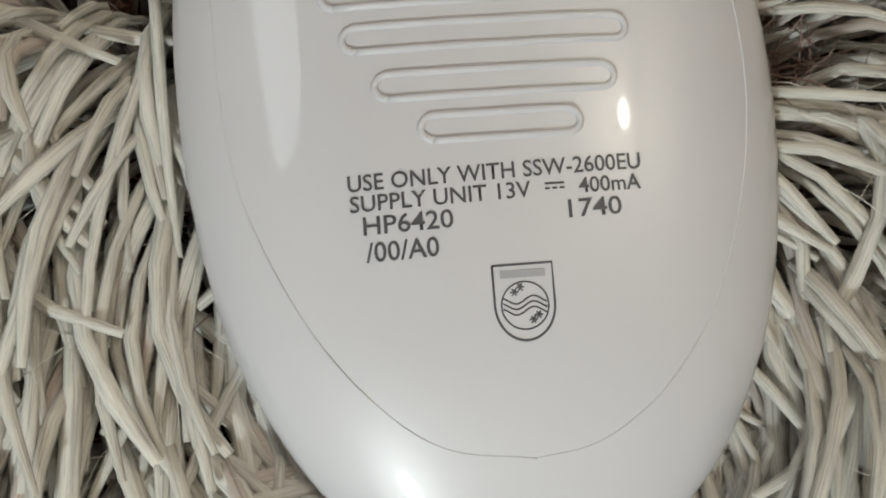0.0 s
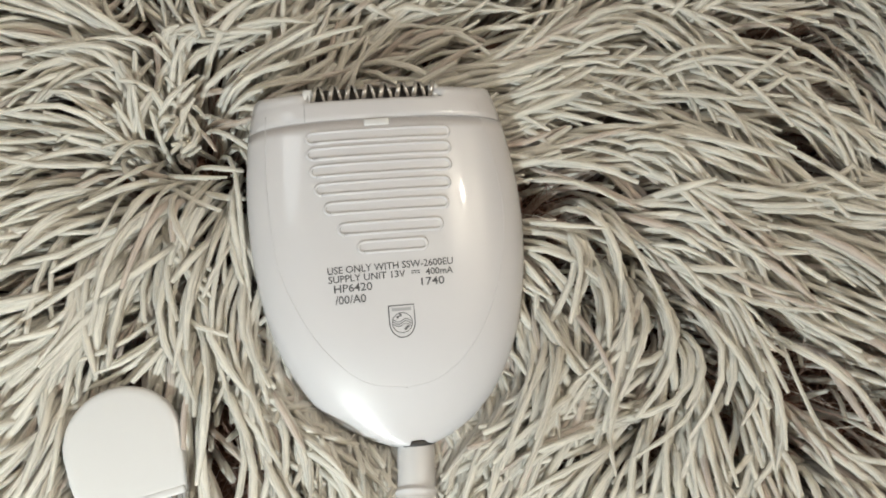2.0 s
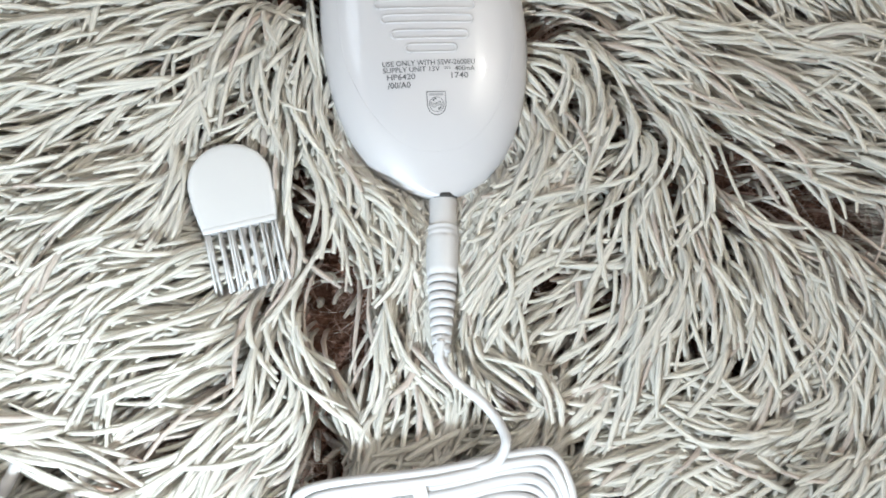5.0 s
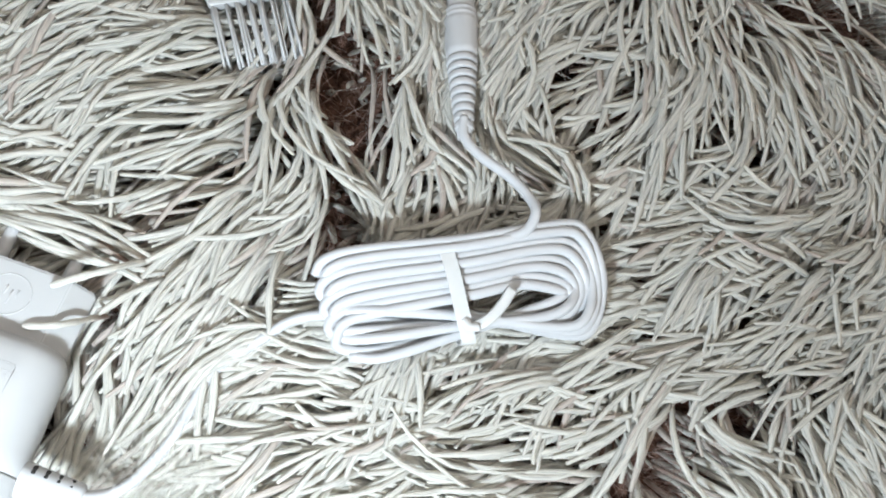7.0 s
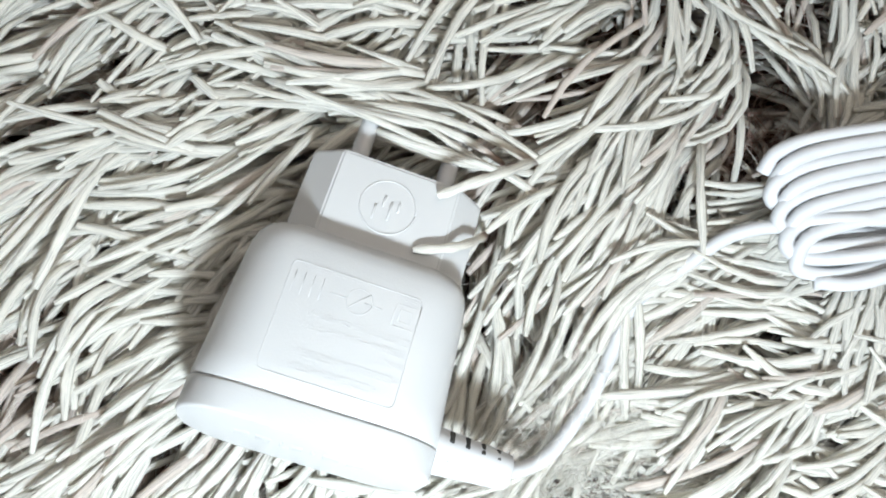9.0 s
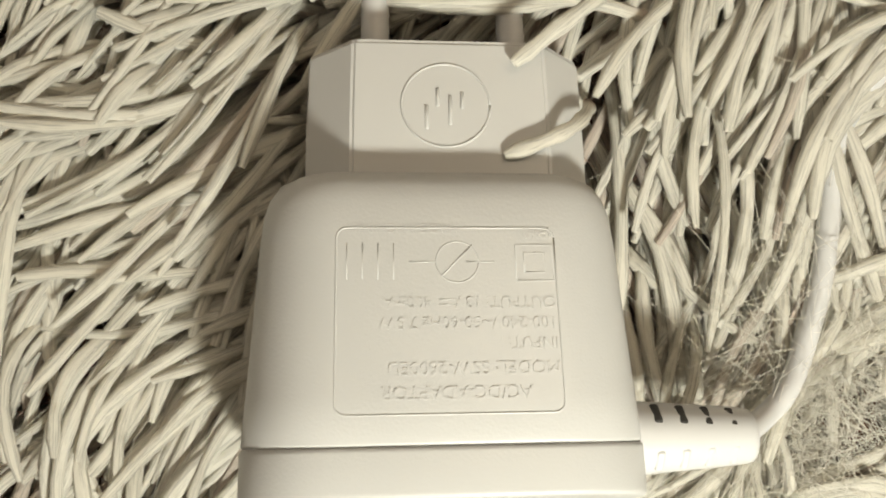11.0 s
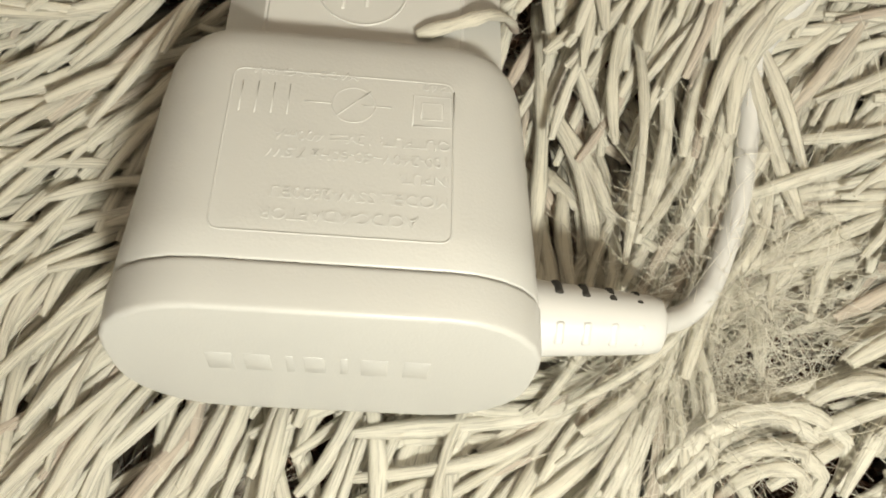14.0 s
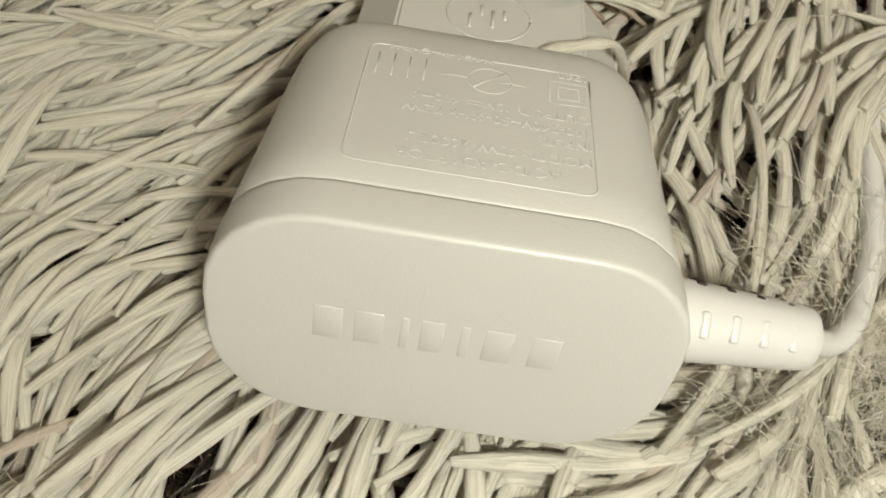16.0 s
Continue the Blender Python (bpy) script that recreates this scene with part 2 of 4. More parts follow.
# ---- rug ----
# how the pile lies, area by area: place in millimetres and heading in degrees
FLOW_NORTH_WEST = [(-155, 106, 199), (-134, 96, 202), (-134, 56, 227), (-126, 83, 189), (-114, 78, 198), (-112, 104, 155), (-99, 60, 189), (-92, 90, 159),
        (-90, 38, 219), (-78, 60, 153), (-71, 104, 304), (-70, 72, 108), (-58, 38, 267), (-55, 118, 305), (-53, 68, 30), (-46, 42, 294),
        (-34, 88, 59), (-14, 102, 18), (-13, 118, 16), (23, 122, 29)]
FLOW_NORTH_EAST = [(44, 53, 19), (46, 119, 40), (46, 96, 20), (46, 72, 12), (58, 62, 10), (67, 42, 336), (69, 76, 12), (76, 115, 25), (76, 95, 11),
        (91, 74, 318), (94, 56, 310), (108, 80, 348), (111, 127, 22), (113, 56, 305), (120, 37, 7), (126, 128, 27), (140, 89, 291), (146, 124, 318),
        (148, 40, 7), (150, 59, 304), (171, 32, 358), (178, 122, 292), (180, 94, 297), (183, 70, 255), (198, 122, 281)]
FLOW_MIDDLE_WEST = [(-139, -20, 196), (-132, -31, 205), (-130, 29, 213), (-127, -50, 226), (-120, 3, 207), (-115, -38, 238), (-98, -16, 237), (-94, -42, 234),
        (-80, 4, 236), (-71, 29, 253), (-70, -56, 195), (-56, -2, 284), (-40, -30, 297), (-34, -21, 319), (-16, -40, 299), (26, -48, 253)]
FLOW_MIDDLE_EAST = [(45, 0, 266), (46, -28, 214), (60, 14, 299), (62, -46, 232), (66, -14, 214), (69, 6, 219), (79, -40, 258), (83, 14, 320), (84, -16, 258),
        (98, -44, 258), (99, -18, 279), (103, -3, 320), (108, -52, 290), (116, -32, 302), (118, 5, 322), (129, -51, 292), (140, 11, 333),
        (140, -35, 289), (142, -14, 322), (147, -56, 289), (163, -1, 333), (164, 19, 347), (165, -30, 307)]
FLOW_SOUTH = [(-188, -109, 207), (-169, -138, 197), (-165, -118, 201), (-154, -122, 184), (-154, -134, 197), (-118, -72, 226), (-114, -103, 209),
        (-114, -112, 192), (-95, -112, 203), (-92, -62, 195), (-90, -90, 209), (-88, -126, 216), (-76, -102, 202), (-71, -137, 235),
        (-66, -120, 244), (-47, -135, 225), (-45, -110, 227)]
FLOW_SOUTH_EAST = [(-40, -92, 283), (-24, -108, 323), (-21, -62, 257), (-16, -76, 265), (-10, -106, 198), (-4, -84, 293), (22, -109, 217), (30, -90, 341),
        (42, -73, 205), (67, -121, 200), (70, -65, 232), (80, -76, 228), (89, -136, 205), (90, -113, 200), (102, -100, 197), (110, -127, 205),
        (132, -106, 206), (135, -74, 282)]
FLOW_EDGE_WEST = [(-190, -164, 247), (-184, -150, 209), (-182, -184, 247), (-170, -170, 239), (-170, -192, 233), (-165, -158, 207), (-156, -148, 203),
        (-155, -196, 230), (-142, -200, 246), (-135, -200, 254), (-116, -206, 199), (-94, -181, 275), (-93, -172, 270), (-88, -149, 252)]
FLOW_EDGE_EAST = [(-79, -167, 274), (-77, -209, 173), (-71, -149, 269), (-68, -199, 183), (-55, -171, 209), (-49, -184, 192), (-43, -193, 189),
        (-43, -154, 205), (-33, -172, 193), (-20, -171, 195), (6, -174, 198), (32, -192, 191), (34, -164, 194), (65, -157, 190), (81, -156, 194),
        (91, -186, 329), (106, -150, 194), (133, -188, 308)]
FLOW = FLOW_NORTH_WEST + FLOW_NORTH_EAST + FLOW_MIDDLE_WEST + FLOW_MIDDLE_EAST + FLOW_SOUTH + FLOW_SOUTH_EAST + FLOW_EDGE_WEST + FLOW_EDGE_EAST
BARE_NORTH = [(168, 145, 5.1), (1, 136, 5.1), (121, 130, 4.2), (-35, 116, 4.2), (-51, 115, 6), (125, 115, 4.2), (-104, 114, 5.1), (176, 110, 6.8),
        (105, 104, 6), (-22, 103, 4.2), (123, 100, 7.6), (28, 98, 6.8), (-52, 96, 6), (178, 90, 6.8), (133, 80, 5.1), (56, 70, 4.2), (124, 63, 7.6),
        (191, 59, 6.8), (-134, 56, 3.4), (41, 44, 7.6), (-159, 39, 4.2), (121, 18, 5.1), (139, 12, 4.2)]
BARE_MIDDLE = [(-97, 11, 3.4), (-34, 0, 3.4), (112, -3, 7.6), (158, -4, 5.1), (-67, -10, 3.4), (-120, -13, 4.2), (94, -19, 3.4), (142, -20, 7.6),
        (164, -26, 6.8), (73, -28, 2.5), (-40, -36, 6.8), (44, -59, 7.6), (65, -61, 5.1), (134, -61, 5.1), (122, -65, 4.2), (-27, -74, 10.2),
        (95, -78, 5.1), (112, -83, 5.1), (-86, -92, 4.2), (54, -95, 3.4), (-193, -99, 4.2), (65, -100, 5.1), (-165, -104, 4.2), (-79, -111, 4.2)]
BARE_SOUTH = [(-187, -118, 6), (-24, -121, 5.1), (-36, -126, 4.2), (69, -127, 3.4), (132, -134, 4.2), (-90, -137, 3.4), (58, -141, 4.2), (-80, -143, 2.5),
        (-174, -156, 2.5), (89, -157, 2.5), (-89, -157, 2.5), (-183, -166, 6.5), (104, -174, 6.8), (-197, -174, 5.1), (54, -179, 5.1),
        (24, -179, 5.1), (-164, -191, 5), (78, -192, 8.5), (-68, -197, 4.2), (-147, -206, 6.5), (-54, -202, 2.5), (-82, -206, 7.5),
        (-72, -224, 6)]
# patches where the brown ground shows: place and radius
BARE = BARE_NORTH + BARE_MIDDLE + BARE_SOUTH


def flow_at(x, y):
    """Heading of the pile, in radians, at points given in millimetres."""
    c = np.zeros_like(x); s = np.zeros_like(x)
    for fx, fy, a in FLOW:
        w = 1.0 / (((x - fx) ** 2 + (y - fy) ** 2) / 170.0 + 0.3) ** 1.8
        c += w * math.cos(math.radians(a)); s += w * math.sin(math.radians(a))
    return np.arctan2(s, c)


def bare_at(x, y):
    b = np.zeros_like(x)
    for bx, by, r in BARE:
        b = np.maximum(b, np.exp(-((x - bx) ** 2 + (y - by) ** 2) / (1.75 * r) ** 2))
    return b


def waves(x, y, scale, seed):
    """Cheap smooth noise, about -1 to 1."""
    rs = np.random.RandomState(seed)
    out = np.zeros_like(x)
    for k in range(7):
        a, p, q = rs.uniform(0, 6.283), rs.uniform(0, 6.283), scale * rs.uniform(0.6, 1.7)
        out += np.sin((x * math.cos(a) + y * math.sin(a)) / q * 6.283 + p)
    return out / 3.0


EPI_I, BRUSH_I, ADAPT_I, COIL_I = (m.inverted() for m in (EPI, BRUSH, ADAPT, COIL))


def local_xy(m, x, y, z):
    """Local millimetres of world millimetres."""
    return (m[0][0] * x + m[0][1] * y + m[0][2] * z + m[0][3] * 1000, m[1][0] * x + m[1][1] * y + m[1][2] * z + m[1][3] * 1000)


CORD_LINE = [(7, -86), (12.1, -92.7), (21.3, -99.5), (26.8, -105.7), (28, -112)]
LEAD_LINE = [(-93, -195.7), (-85.5, -194.4), (-81.4, -190.6), (-75, -182.2), (-66.3, -163.9), (-61, -158.5), (-45, -148), (-38, -146)]


def ceiling_for_pile(x, y, z):
    """Highest place, in millimetres, that the pile may take under the things that lie on it."""
    top = np.full_like(x, 60.0)
    u, v = local_xy(EPI_I, x, y, z)
    vs = np.linspace(0, 100, 101)
    hw = np.interp(v, vs, [epi_half_width(k) for k in vs])
    u = u - epi_shift(v)
    inside = (v > -0.5) & (v < 101) & (np.abs(u) < hw + 0.3)
    top = np.where(inside, np.minimum(top, -9.2 + 0.113 * v), top)
    rim = (v > -4) & (v < 103) & (np.abs(u) < hw + 4.5)
    top = np.where(rim, np.minimum(top, -8.4 + 0.113 * v), top)
    u, v = local_xy(BRUSH_I, x, y, z)
    inside = (np.abs(u) < 14.6) & (v > -1) & (v < 31) & (u * u + np.maximum(v - 15, 0) ** 2 < 15.2 ** 2)
    top = np.where(inside, np.minimum(top, -8.5), top)
    top = np.where((np.abs(u) < 13.5) & (v > -22) & (v <= -1), np.minimum(top, -5.4), top)
    u, v = local_xy(ADAPT_I, x, y, z)
    low = 1.2 - 0.242 * v - 0.096 * u
    top = np.where((np.abs(u) < 24.6) & (v > -0.3) & (v < 42), np.minimum(top, low), top)
    top = np.where((np.abs(u - 1.5) < 19.8) & (v >= 42) & (v < 62.5), np.minimum(top, low + 5.5), top)
    top = np.where((np.abs(u - 1.5) < 12) & (v >= 62.5) & (v < 71) & (np.abs(np.abs(u - 1.5) - 9.7) < 2.4) & (v < 69), np.minimum(top, low + 10.5), top)
    top = np.where((u > 23) & (u < 42) & (np.abs(v - 9) < 5.2), np.minimum(top, 7.0), top)
    u, v = local_xy(COIL_I, x, y, z)
    top = np.where((np.abs(u) < 46) & (np.abs(v) < 18.5), np.minimum(top, -1.0), top)
    top = np.where((np.abs(x - 6.0) < 6.4) & (y > -86) & (y < -26), np.minimum(top, -4.5), top)
    for line, lift in ((CORD_LINE, 0.2), (LEAD_LINE, 2.9)):
        for (ax, ay), (bx, by) in zip(line, line[1:]):
            dx, dy = bx - ax, by - ay
            k = np.clip(((x - ax) * dx + (y - ay) * dy) / (dx * dx + dy * dy), 0, 1)
            near = (x - ax - k * dx) ** 2 + (y - ay - k * dy) ** 2 < 1.9 ** 2
            top = np.where(near, np.minimum(top, lift), top)
    return top


def skin(name, path, length, radius, twist, rng, sides, mat, parent, label, tight=0.58, tones=None):
    """Skins paths (n, steps + 1, 3), in millimetres, as yarn in one mesh."""
    n, m = path.shape[:2]
    steps = m - 1
    tang = np.gradient(path, axis=1)
    tang /= np.linalg.norm(tang, axis=2, keepdims=True) + 1e-9
    side = np.cross(tang, np.array([0.02, 0.03, 1.0]))
    side /= np.linalg.norm(side, axis=2, keepdims=True) + 1e-9
    upv = np.cross(side, tang)
    prof = np.ones(m); prof[-1] = 0.6; prof[-2] = 0.95; prof[0] = 0.7
    rr = radius[:, None] * prof[None, :] * (1 + 0.14 * np.sin(twist[:, None] + np.arange(m)[None, :] * 1.7))
    ang = np.arange(sides) * 2 * math.pi / sides
    co = (path[:, :, None, :] + side[:, :, None, :] * (np.cos(ang)[None, None, :, None] * rr[:, :, None, None])
          + upv[:, :, None, :] * (np.sin(ang)[None, None, :, None] * rr[:, :, None, None] * tight))
    nv = n * m * sides
    idx = np.arange(nv).reshape(n, m, sides)
    nxt = np.roll(idx, -1, axis=2)
    quads = np.stack([idx[:, :-1], nxt[:, :-1], nxt[:, 1:], idx[:, 1:]], -1).reshape(-1, 4)
    me = bpy.data.meshes.new(name)
    me.vertices.add(nv)
    me.vertices.foreach_set("co", (co.reshape(-1) * MM).astype(np.float32))
    me.loops.add(len(quads) * 4)
    me.loops.foreach_set("vertex_index", quads.reshape(-1).astype(np.int32))
    me.polygons.add(len(quads))
    me.polygons.foreach_set("loop_start", np.arange(0, len(quads) * 4, 4, dtype=np.int32))
    me.polygons.foreach_set("use_smooth", np.ones(len(quads), bool))
    me.update(calc_edges=True)
    dist = np.repeat((np.arange(m) / steps)[None, :] * length[:, None], sides, axis=1).reshape(n, m, sides)
    fib = np.empty((n, m, sides, 3), np.float32)
    fib[..., 0] = np.cos(ang) * 3.2 + rng.uniform(0, 90, n)[:, None, None]
    fib[..., 1] = np.sin(ang) * 3.2
    fib[..., 2] = dist * 0.09
    me.attributes.new("fibre", "FLOAT_VECTOR", "POINT").data.foreach_set("vector", fib.reshape(-1))
    me.attributes.new("along", "FLOAT", "POINT").data.foreach_set("value", (dist * MM).reshape(-1).astype(np.float32))
    tone = np.repeat(rng.uniform(0, 0.7, n) if tones is None else tones, m * sides).astype(np.float32)
    me.attributes.new("tone", "FLOAT", "POINT").data.foreach_set("value", tone)
    me.materials.append(mat)
    ob = new(name, me)
    ob.parent = parent
    return tagged(ob, label, kind="stuff")


laid = []


def strands(name, roots, length, radius, levels, rise, rng, wander, sides, steps, spread, mat, parent, label, tight=0.62, lock=9.0, clear=0.0, jitter=0.05, free=False, fine=False):
    """Lays many strands of yarn along the flow of the pile, as one mesh."""
    n = len(roots)
    x, y = roots[:, 0].copy(), roots[:, 1].copy()
    z = np.full(n, FLOOR * 1000 + 2.0)
    cell = np.stack([np.round((x + 2.5 * np.sin(y / 9)) / lock), np.round((y + 2.5 * np.sin(x / 11)) / lock)], 1).astype(int)
    _, who = np.unique(cell, axis=0, return_inverse=True)
    who = who.reshape(-1)
    count = who.max() + 1
    centre = np.stack([np.bincount(who, x, count), np.bincount(who, y, count)], 1) / np.bincount(who, minlength=count)[:, None]
    gather = (centre[who] - roots) * rng.uniform(0.15, 0.7, n)[:, None] / steps
    own = rng.normal(0, spread, n) + rng.normal(0, 0.15, count)[who] + waves(x, y, 30.0, 5) * 0.10
    bend = rng.normal(0, wander, n) + rng.normal(0, 0.5, count)[who]
    levels = levels + rng.normal(0, 2.4, count)[who]
    sway = rng.uniform(0, 6.283, count)[who]
    pts = [np.stack([x, y, z], 1)]
    step = length / steps
    twist = rng.uniform(0, 6.283, n)
    dive = rng.uniform(0, 1, n)
    for k in range(steps):
        s = (k + 0.5) / steps
        head = flow_at(x, y) + own + bend * (s - 0.3) + 0.13 * np.sin(twist + 6 * s) + 0.42 * np.sin(sway + 6.5 * s) + rng.normal(0, jitter, n)
        want = levels + 2.0 * (s - 0.5) + (0.8 * np.sin(twist + 5 * s)) * (s > 0.3) - 5.0 * max(0, s - 0.7) / 0.3 * dive
        dz = np.clip((want - z) * (0.9 if s < rise else 0.55), -step * 0.5, step * 0.93)
        flat = np.sqrt(np.maximum(step ** 2 - dz ** 2, (0.2 * step) ** 2))
        x = x + flat * np.cos(head) + gather[:, 0]
        y = y + flat * np.sin(head) + gather[:, 1]
        z = z + dz
        if not free:
            z = np.minimum(z, ceiling_for_pile(x, y, z) - radius)
        pts.append(np.stack([x, y, z], 1))
    path = np.stack(pts, 1)
    for _ in range(3):                                        # soft yarn has no kinks
        path[:, 1:-1, :2] = 0.25 * path[:, :-2, :2] + 0.5 * path[:, 1:-1, :2] + 0.25 * path[:, 2:, :2]
    for _ in range(2):                                        # ease the dips under the things
        path[:, 1:-1, 2] = 0.25 * path[:, :-2, 2] + 0.5 * path[:, 1:-1, 2] + 0.25 * path[:, 2:, 2]
        for k in range(1, 1 if free else steps + 1):
            path[:, k, 2] = np.minimum(path[:, k, 2], ceiling_for_pile(path[:, k, 0], path[:, k, 1], path[:, k, 2]) - radius)
    over = np.max([bare_at(path[:, k, 0], path[:, k, 1]) for k in range(3, steps + 1, 2)], axis=0)
    keep = rng.uniform(0, 1, n) > clear * np.clip((over - 0.5) / 0.28, 0, 1)
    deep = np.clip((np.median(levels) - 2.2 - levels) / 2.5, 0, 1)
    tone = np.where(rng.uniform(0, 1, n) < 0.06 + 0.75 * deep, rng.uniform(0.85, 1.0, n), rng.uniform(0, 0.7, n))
    laid.append(path[keep])
    if fine:                                                  # the strands by the adapter are seen from a hand's width
        by = (path[:, 5, 0] > -215) & (path[:, 5, 0] < -40) & (path[:, 5, 1] > -250) & (path[:, 5, 1] < -115)
        near, keep = keep & by, keep & ~by
        p = path[near]
        q = np.concatenate([2 * p[:, :1] - p[:, 1:2], p, 2 * p[:, -1:] - p[:, -2:-1]], 1)
        dense = np.empty((len(p), 2 * steps + 1, 3))
        dense[:, ::2] = p
        dense[:, 1::2] = (9 * (q[:, 1:-2] + q[:, 2:-1]) - q[:, :-3] - q[:, 3:]) / 16
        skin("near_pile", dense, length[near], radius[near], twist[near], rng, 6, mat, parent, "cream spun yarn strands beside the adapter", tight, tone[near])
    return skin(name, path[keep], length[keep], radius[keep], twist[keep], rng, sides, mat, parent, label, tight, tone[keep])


rng = np.random.RandomState(4)
rug = thing("shaggy_rug", Matrix(), "cream shaggy rug with long matted yarn pile over brown backing", "rug")
bm = bmesh.new()
rounded_box(bm, (0.50, 0.49, 0.006), 0.002, 2, pose(-0.01, -0.055, FLOOR + 0.0035))
part("rug_backing", bm, BACKING, rug, "brown woven rug backing")


def scatter(count, keep_bare):
    """Roots in clumps over the rug, thinner where the backing shows."""
    p = np.stack([rng.uniform(-235, 225, count * 2), rng.uniform(-268, 175, count * 2)], 1)
    tuft = np.round(p / 6.5) * 6.5 + rng.normal(0, 0.8, p.shape)
    p = np.where(rng.uniform(0, 1, (len(p), 1)) < 0.6, tuft + rng.normal(0, 1.6, p.shape), p)
    b = bare_at(p[:, 0], p[:, 1])
    keep = rng.uniform(0, 1, len(p)) > b * keep_bare
    return p[keep][:count]


roots = scatter(24000, 0.85)
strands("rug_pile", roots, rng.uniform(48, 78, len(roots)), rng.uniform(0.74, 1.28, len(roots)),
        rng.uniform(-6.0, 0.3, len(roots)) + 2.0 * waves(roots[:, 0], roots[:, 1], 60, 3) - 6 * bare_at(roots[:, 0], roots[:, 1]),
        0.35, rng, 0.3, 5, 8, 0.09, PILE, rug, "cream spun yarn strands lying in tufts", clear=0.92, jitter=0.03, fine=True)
roots = scatter(11000, 1.0)
roots = roots[rng.uniform(0, 1, len(roots)) > 1.3 * bare_at(roots[:, 0], roots[:, 1])]
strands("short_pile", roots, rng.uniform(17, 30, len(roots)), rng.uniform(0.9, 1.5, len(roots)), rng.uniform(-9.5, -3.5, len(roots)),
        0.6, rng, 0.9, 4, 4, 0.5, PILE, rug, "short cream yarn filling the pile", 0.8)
roots = scatter(9000, 0.0)
strands("underwool", roots, rng.uniform(20, 38, len(roots)), rng.uniform(0.06, 0.17, len(roots)), rng.uniform(-18, -3, len(roots)),
        0.5, rng, 3.5, 3, 5, 1.2, FLUFF, rug, "fine curly brown wool under the pile", 1.0)
# brown wool that stands up in the bare patches
spots = np.array(BARE)
which = rng.randint(0, len(spots), 5200)
roots = spots[which, :2] + rng.normal(0, 0.75, (5200, 2)) * spots[which, 2:]
strands("brown_wool", roots, rng.uniform(22, 36, 5200), rng.uniform(0.05, 0.13, 5200), rng.uniform(-12, -2.5, 5200),
        0.5, rng, 4.0, 3, 5, 1.6, FLUFF, rug, "fine curly brown wool in bare patches", 1.0)
roots = scatter(2500, 0.5)
strands("loose_fibre", roots, rng.uniform(40, 66, len(roots)), rng.uniform(0.04, 0.08, len(roots)), rng.uniform(-5, 2.0, len(roots)),
        0.35, rng, 1.2, 3, 7, 0.3, FUZZ, rug, "fine loose cream fibres over the pile", 1.0)


def yarn_fuzz(count):
    """Short hairs that stand off the yarn."""
    pile = laid[0]
    mid = pile[:, 5]
    by_adapter = np.flatnonzero((mid[:, 0] > -215) & (mid[:, 0] < -35) & (mid[:, 1] > -245) & (mid[:, 1] < -110))
    by_device = np.flatnonzero((np.abs(mid[:, 0]) < 85) & (mid[:, 1] > -45) & (mid[:, 1] < 85))
    pick = np.concatenate([by_adapter] * 4 + [by_device])
    a, b = pick[rng.randint(0, len(pick), count)], rng.randint(2, pile.shape[1], count)
    foot = pile[a, b] + (pile[a, b - 1] - pile[a, b]) * rng.uniform(0, 1, count)[:, None]
    way = pile[a, b] - pile[a, b - 1]
    way /= np.linalg.norm(way, axis=1, keepdims=True) + 1e-9
    off = rng.normal(0, 1, (count, 3))
    off[:, 2] = np.abs(off[:, 2]) * 0.8
    length = rng.uniform(1.8, 5.0, count)
    head = way * rng.uniform(0.2, 1.0, count)[:, None] + off * 0.45
    bend = rng.normal(0, 0.35, (count, 3))
    steps = np.linspace(0, 1, 4)[None, :, None]
    path = foot[:, None, :] + (head[:, None, :] * steps + bend[:, None, :] * steps ** 2) * length[:, None, None]
    tip = path[:, -1]
    clear = tip[:, 2] < ceiling_for_pile(tip[:, 0], tip[:, 1], tip[:, 2]) - 0.3
    path, length = path[clear], length[clear]
    n = len(path)
    skin("yarn_fuzz", path, length, rng.uniform(0.03, 0.055, n), np.zeros(n), rng, 3, FUZZ, rug, "fine hairs standing off the cream yarn", 1.0)


yarn_fuzz(20000)
# fluffy wisps where the cord sinks into the pile
k = rng.uniform(0, 1, 850)
roots = np.stack([-86 + 20 * k + rng.normal(0, 2.0, 850), -208 + 24 * k + rng.normal(0, 2.0, 850)], 1)
strands("fluff", roots, rng.uniform(40, 62, 850), rng.uniform(0.025, 0.06, 850), rng.uniform(2.5, 9.5, 850),
        0.6, rng, 5.0, 3, 9, 1.3, FUZZ, rug, "matted cream fluff round the cord", 1.0, lock=5.0, free=True)


def over_pins():
    """Strands that lie over the ends of the plug pins."""
    lines = []
    for i in range(11):
        v = 70.0 + 13.0 * (i / 11) + rng.uniform(-0.7, 0.7)
        lift, slope, start = rng.uniform(1.6, 3.4), rng.normal(0, 3.0), rng.uniform(-14, 10)
        line = []
        for k in range(9):
            u = 30 + start - 52 * k / 8
            q = ADAPT @ (Vector((u, v + 1.6 * math.sin(1.9 * i + 0.7 * k) + slope * (k / 4 - 1), 0)) * MM) / MM
            line.append((q.x, q.y, q.z + lift - 7.0 * (2 * k / 8 - 1) ** 4))
        lines.append(line)
    skin("strand_over_pins", np.array(lines), np.full(11, 62.0), rng.uniform(0.7, 1.1, 11), rng.uniform(0, 6, 11), rng, 6, PILE, rug, "cream strands lying over the plug pins")


over_pins()
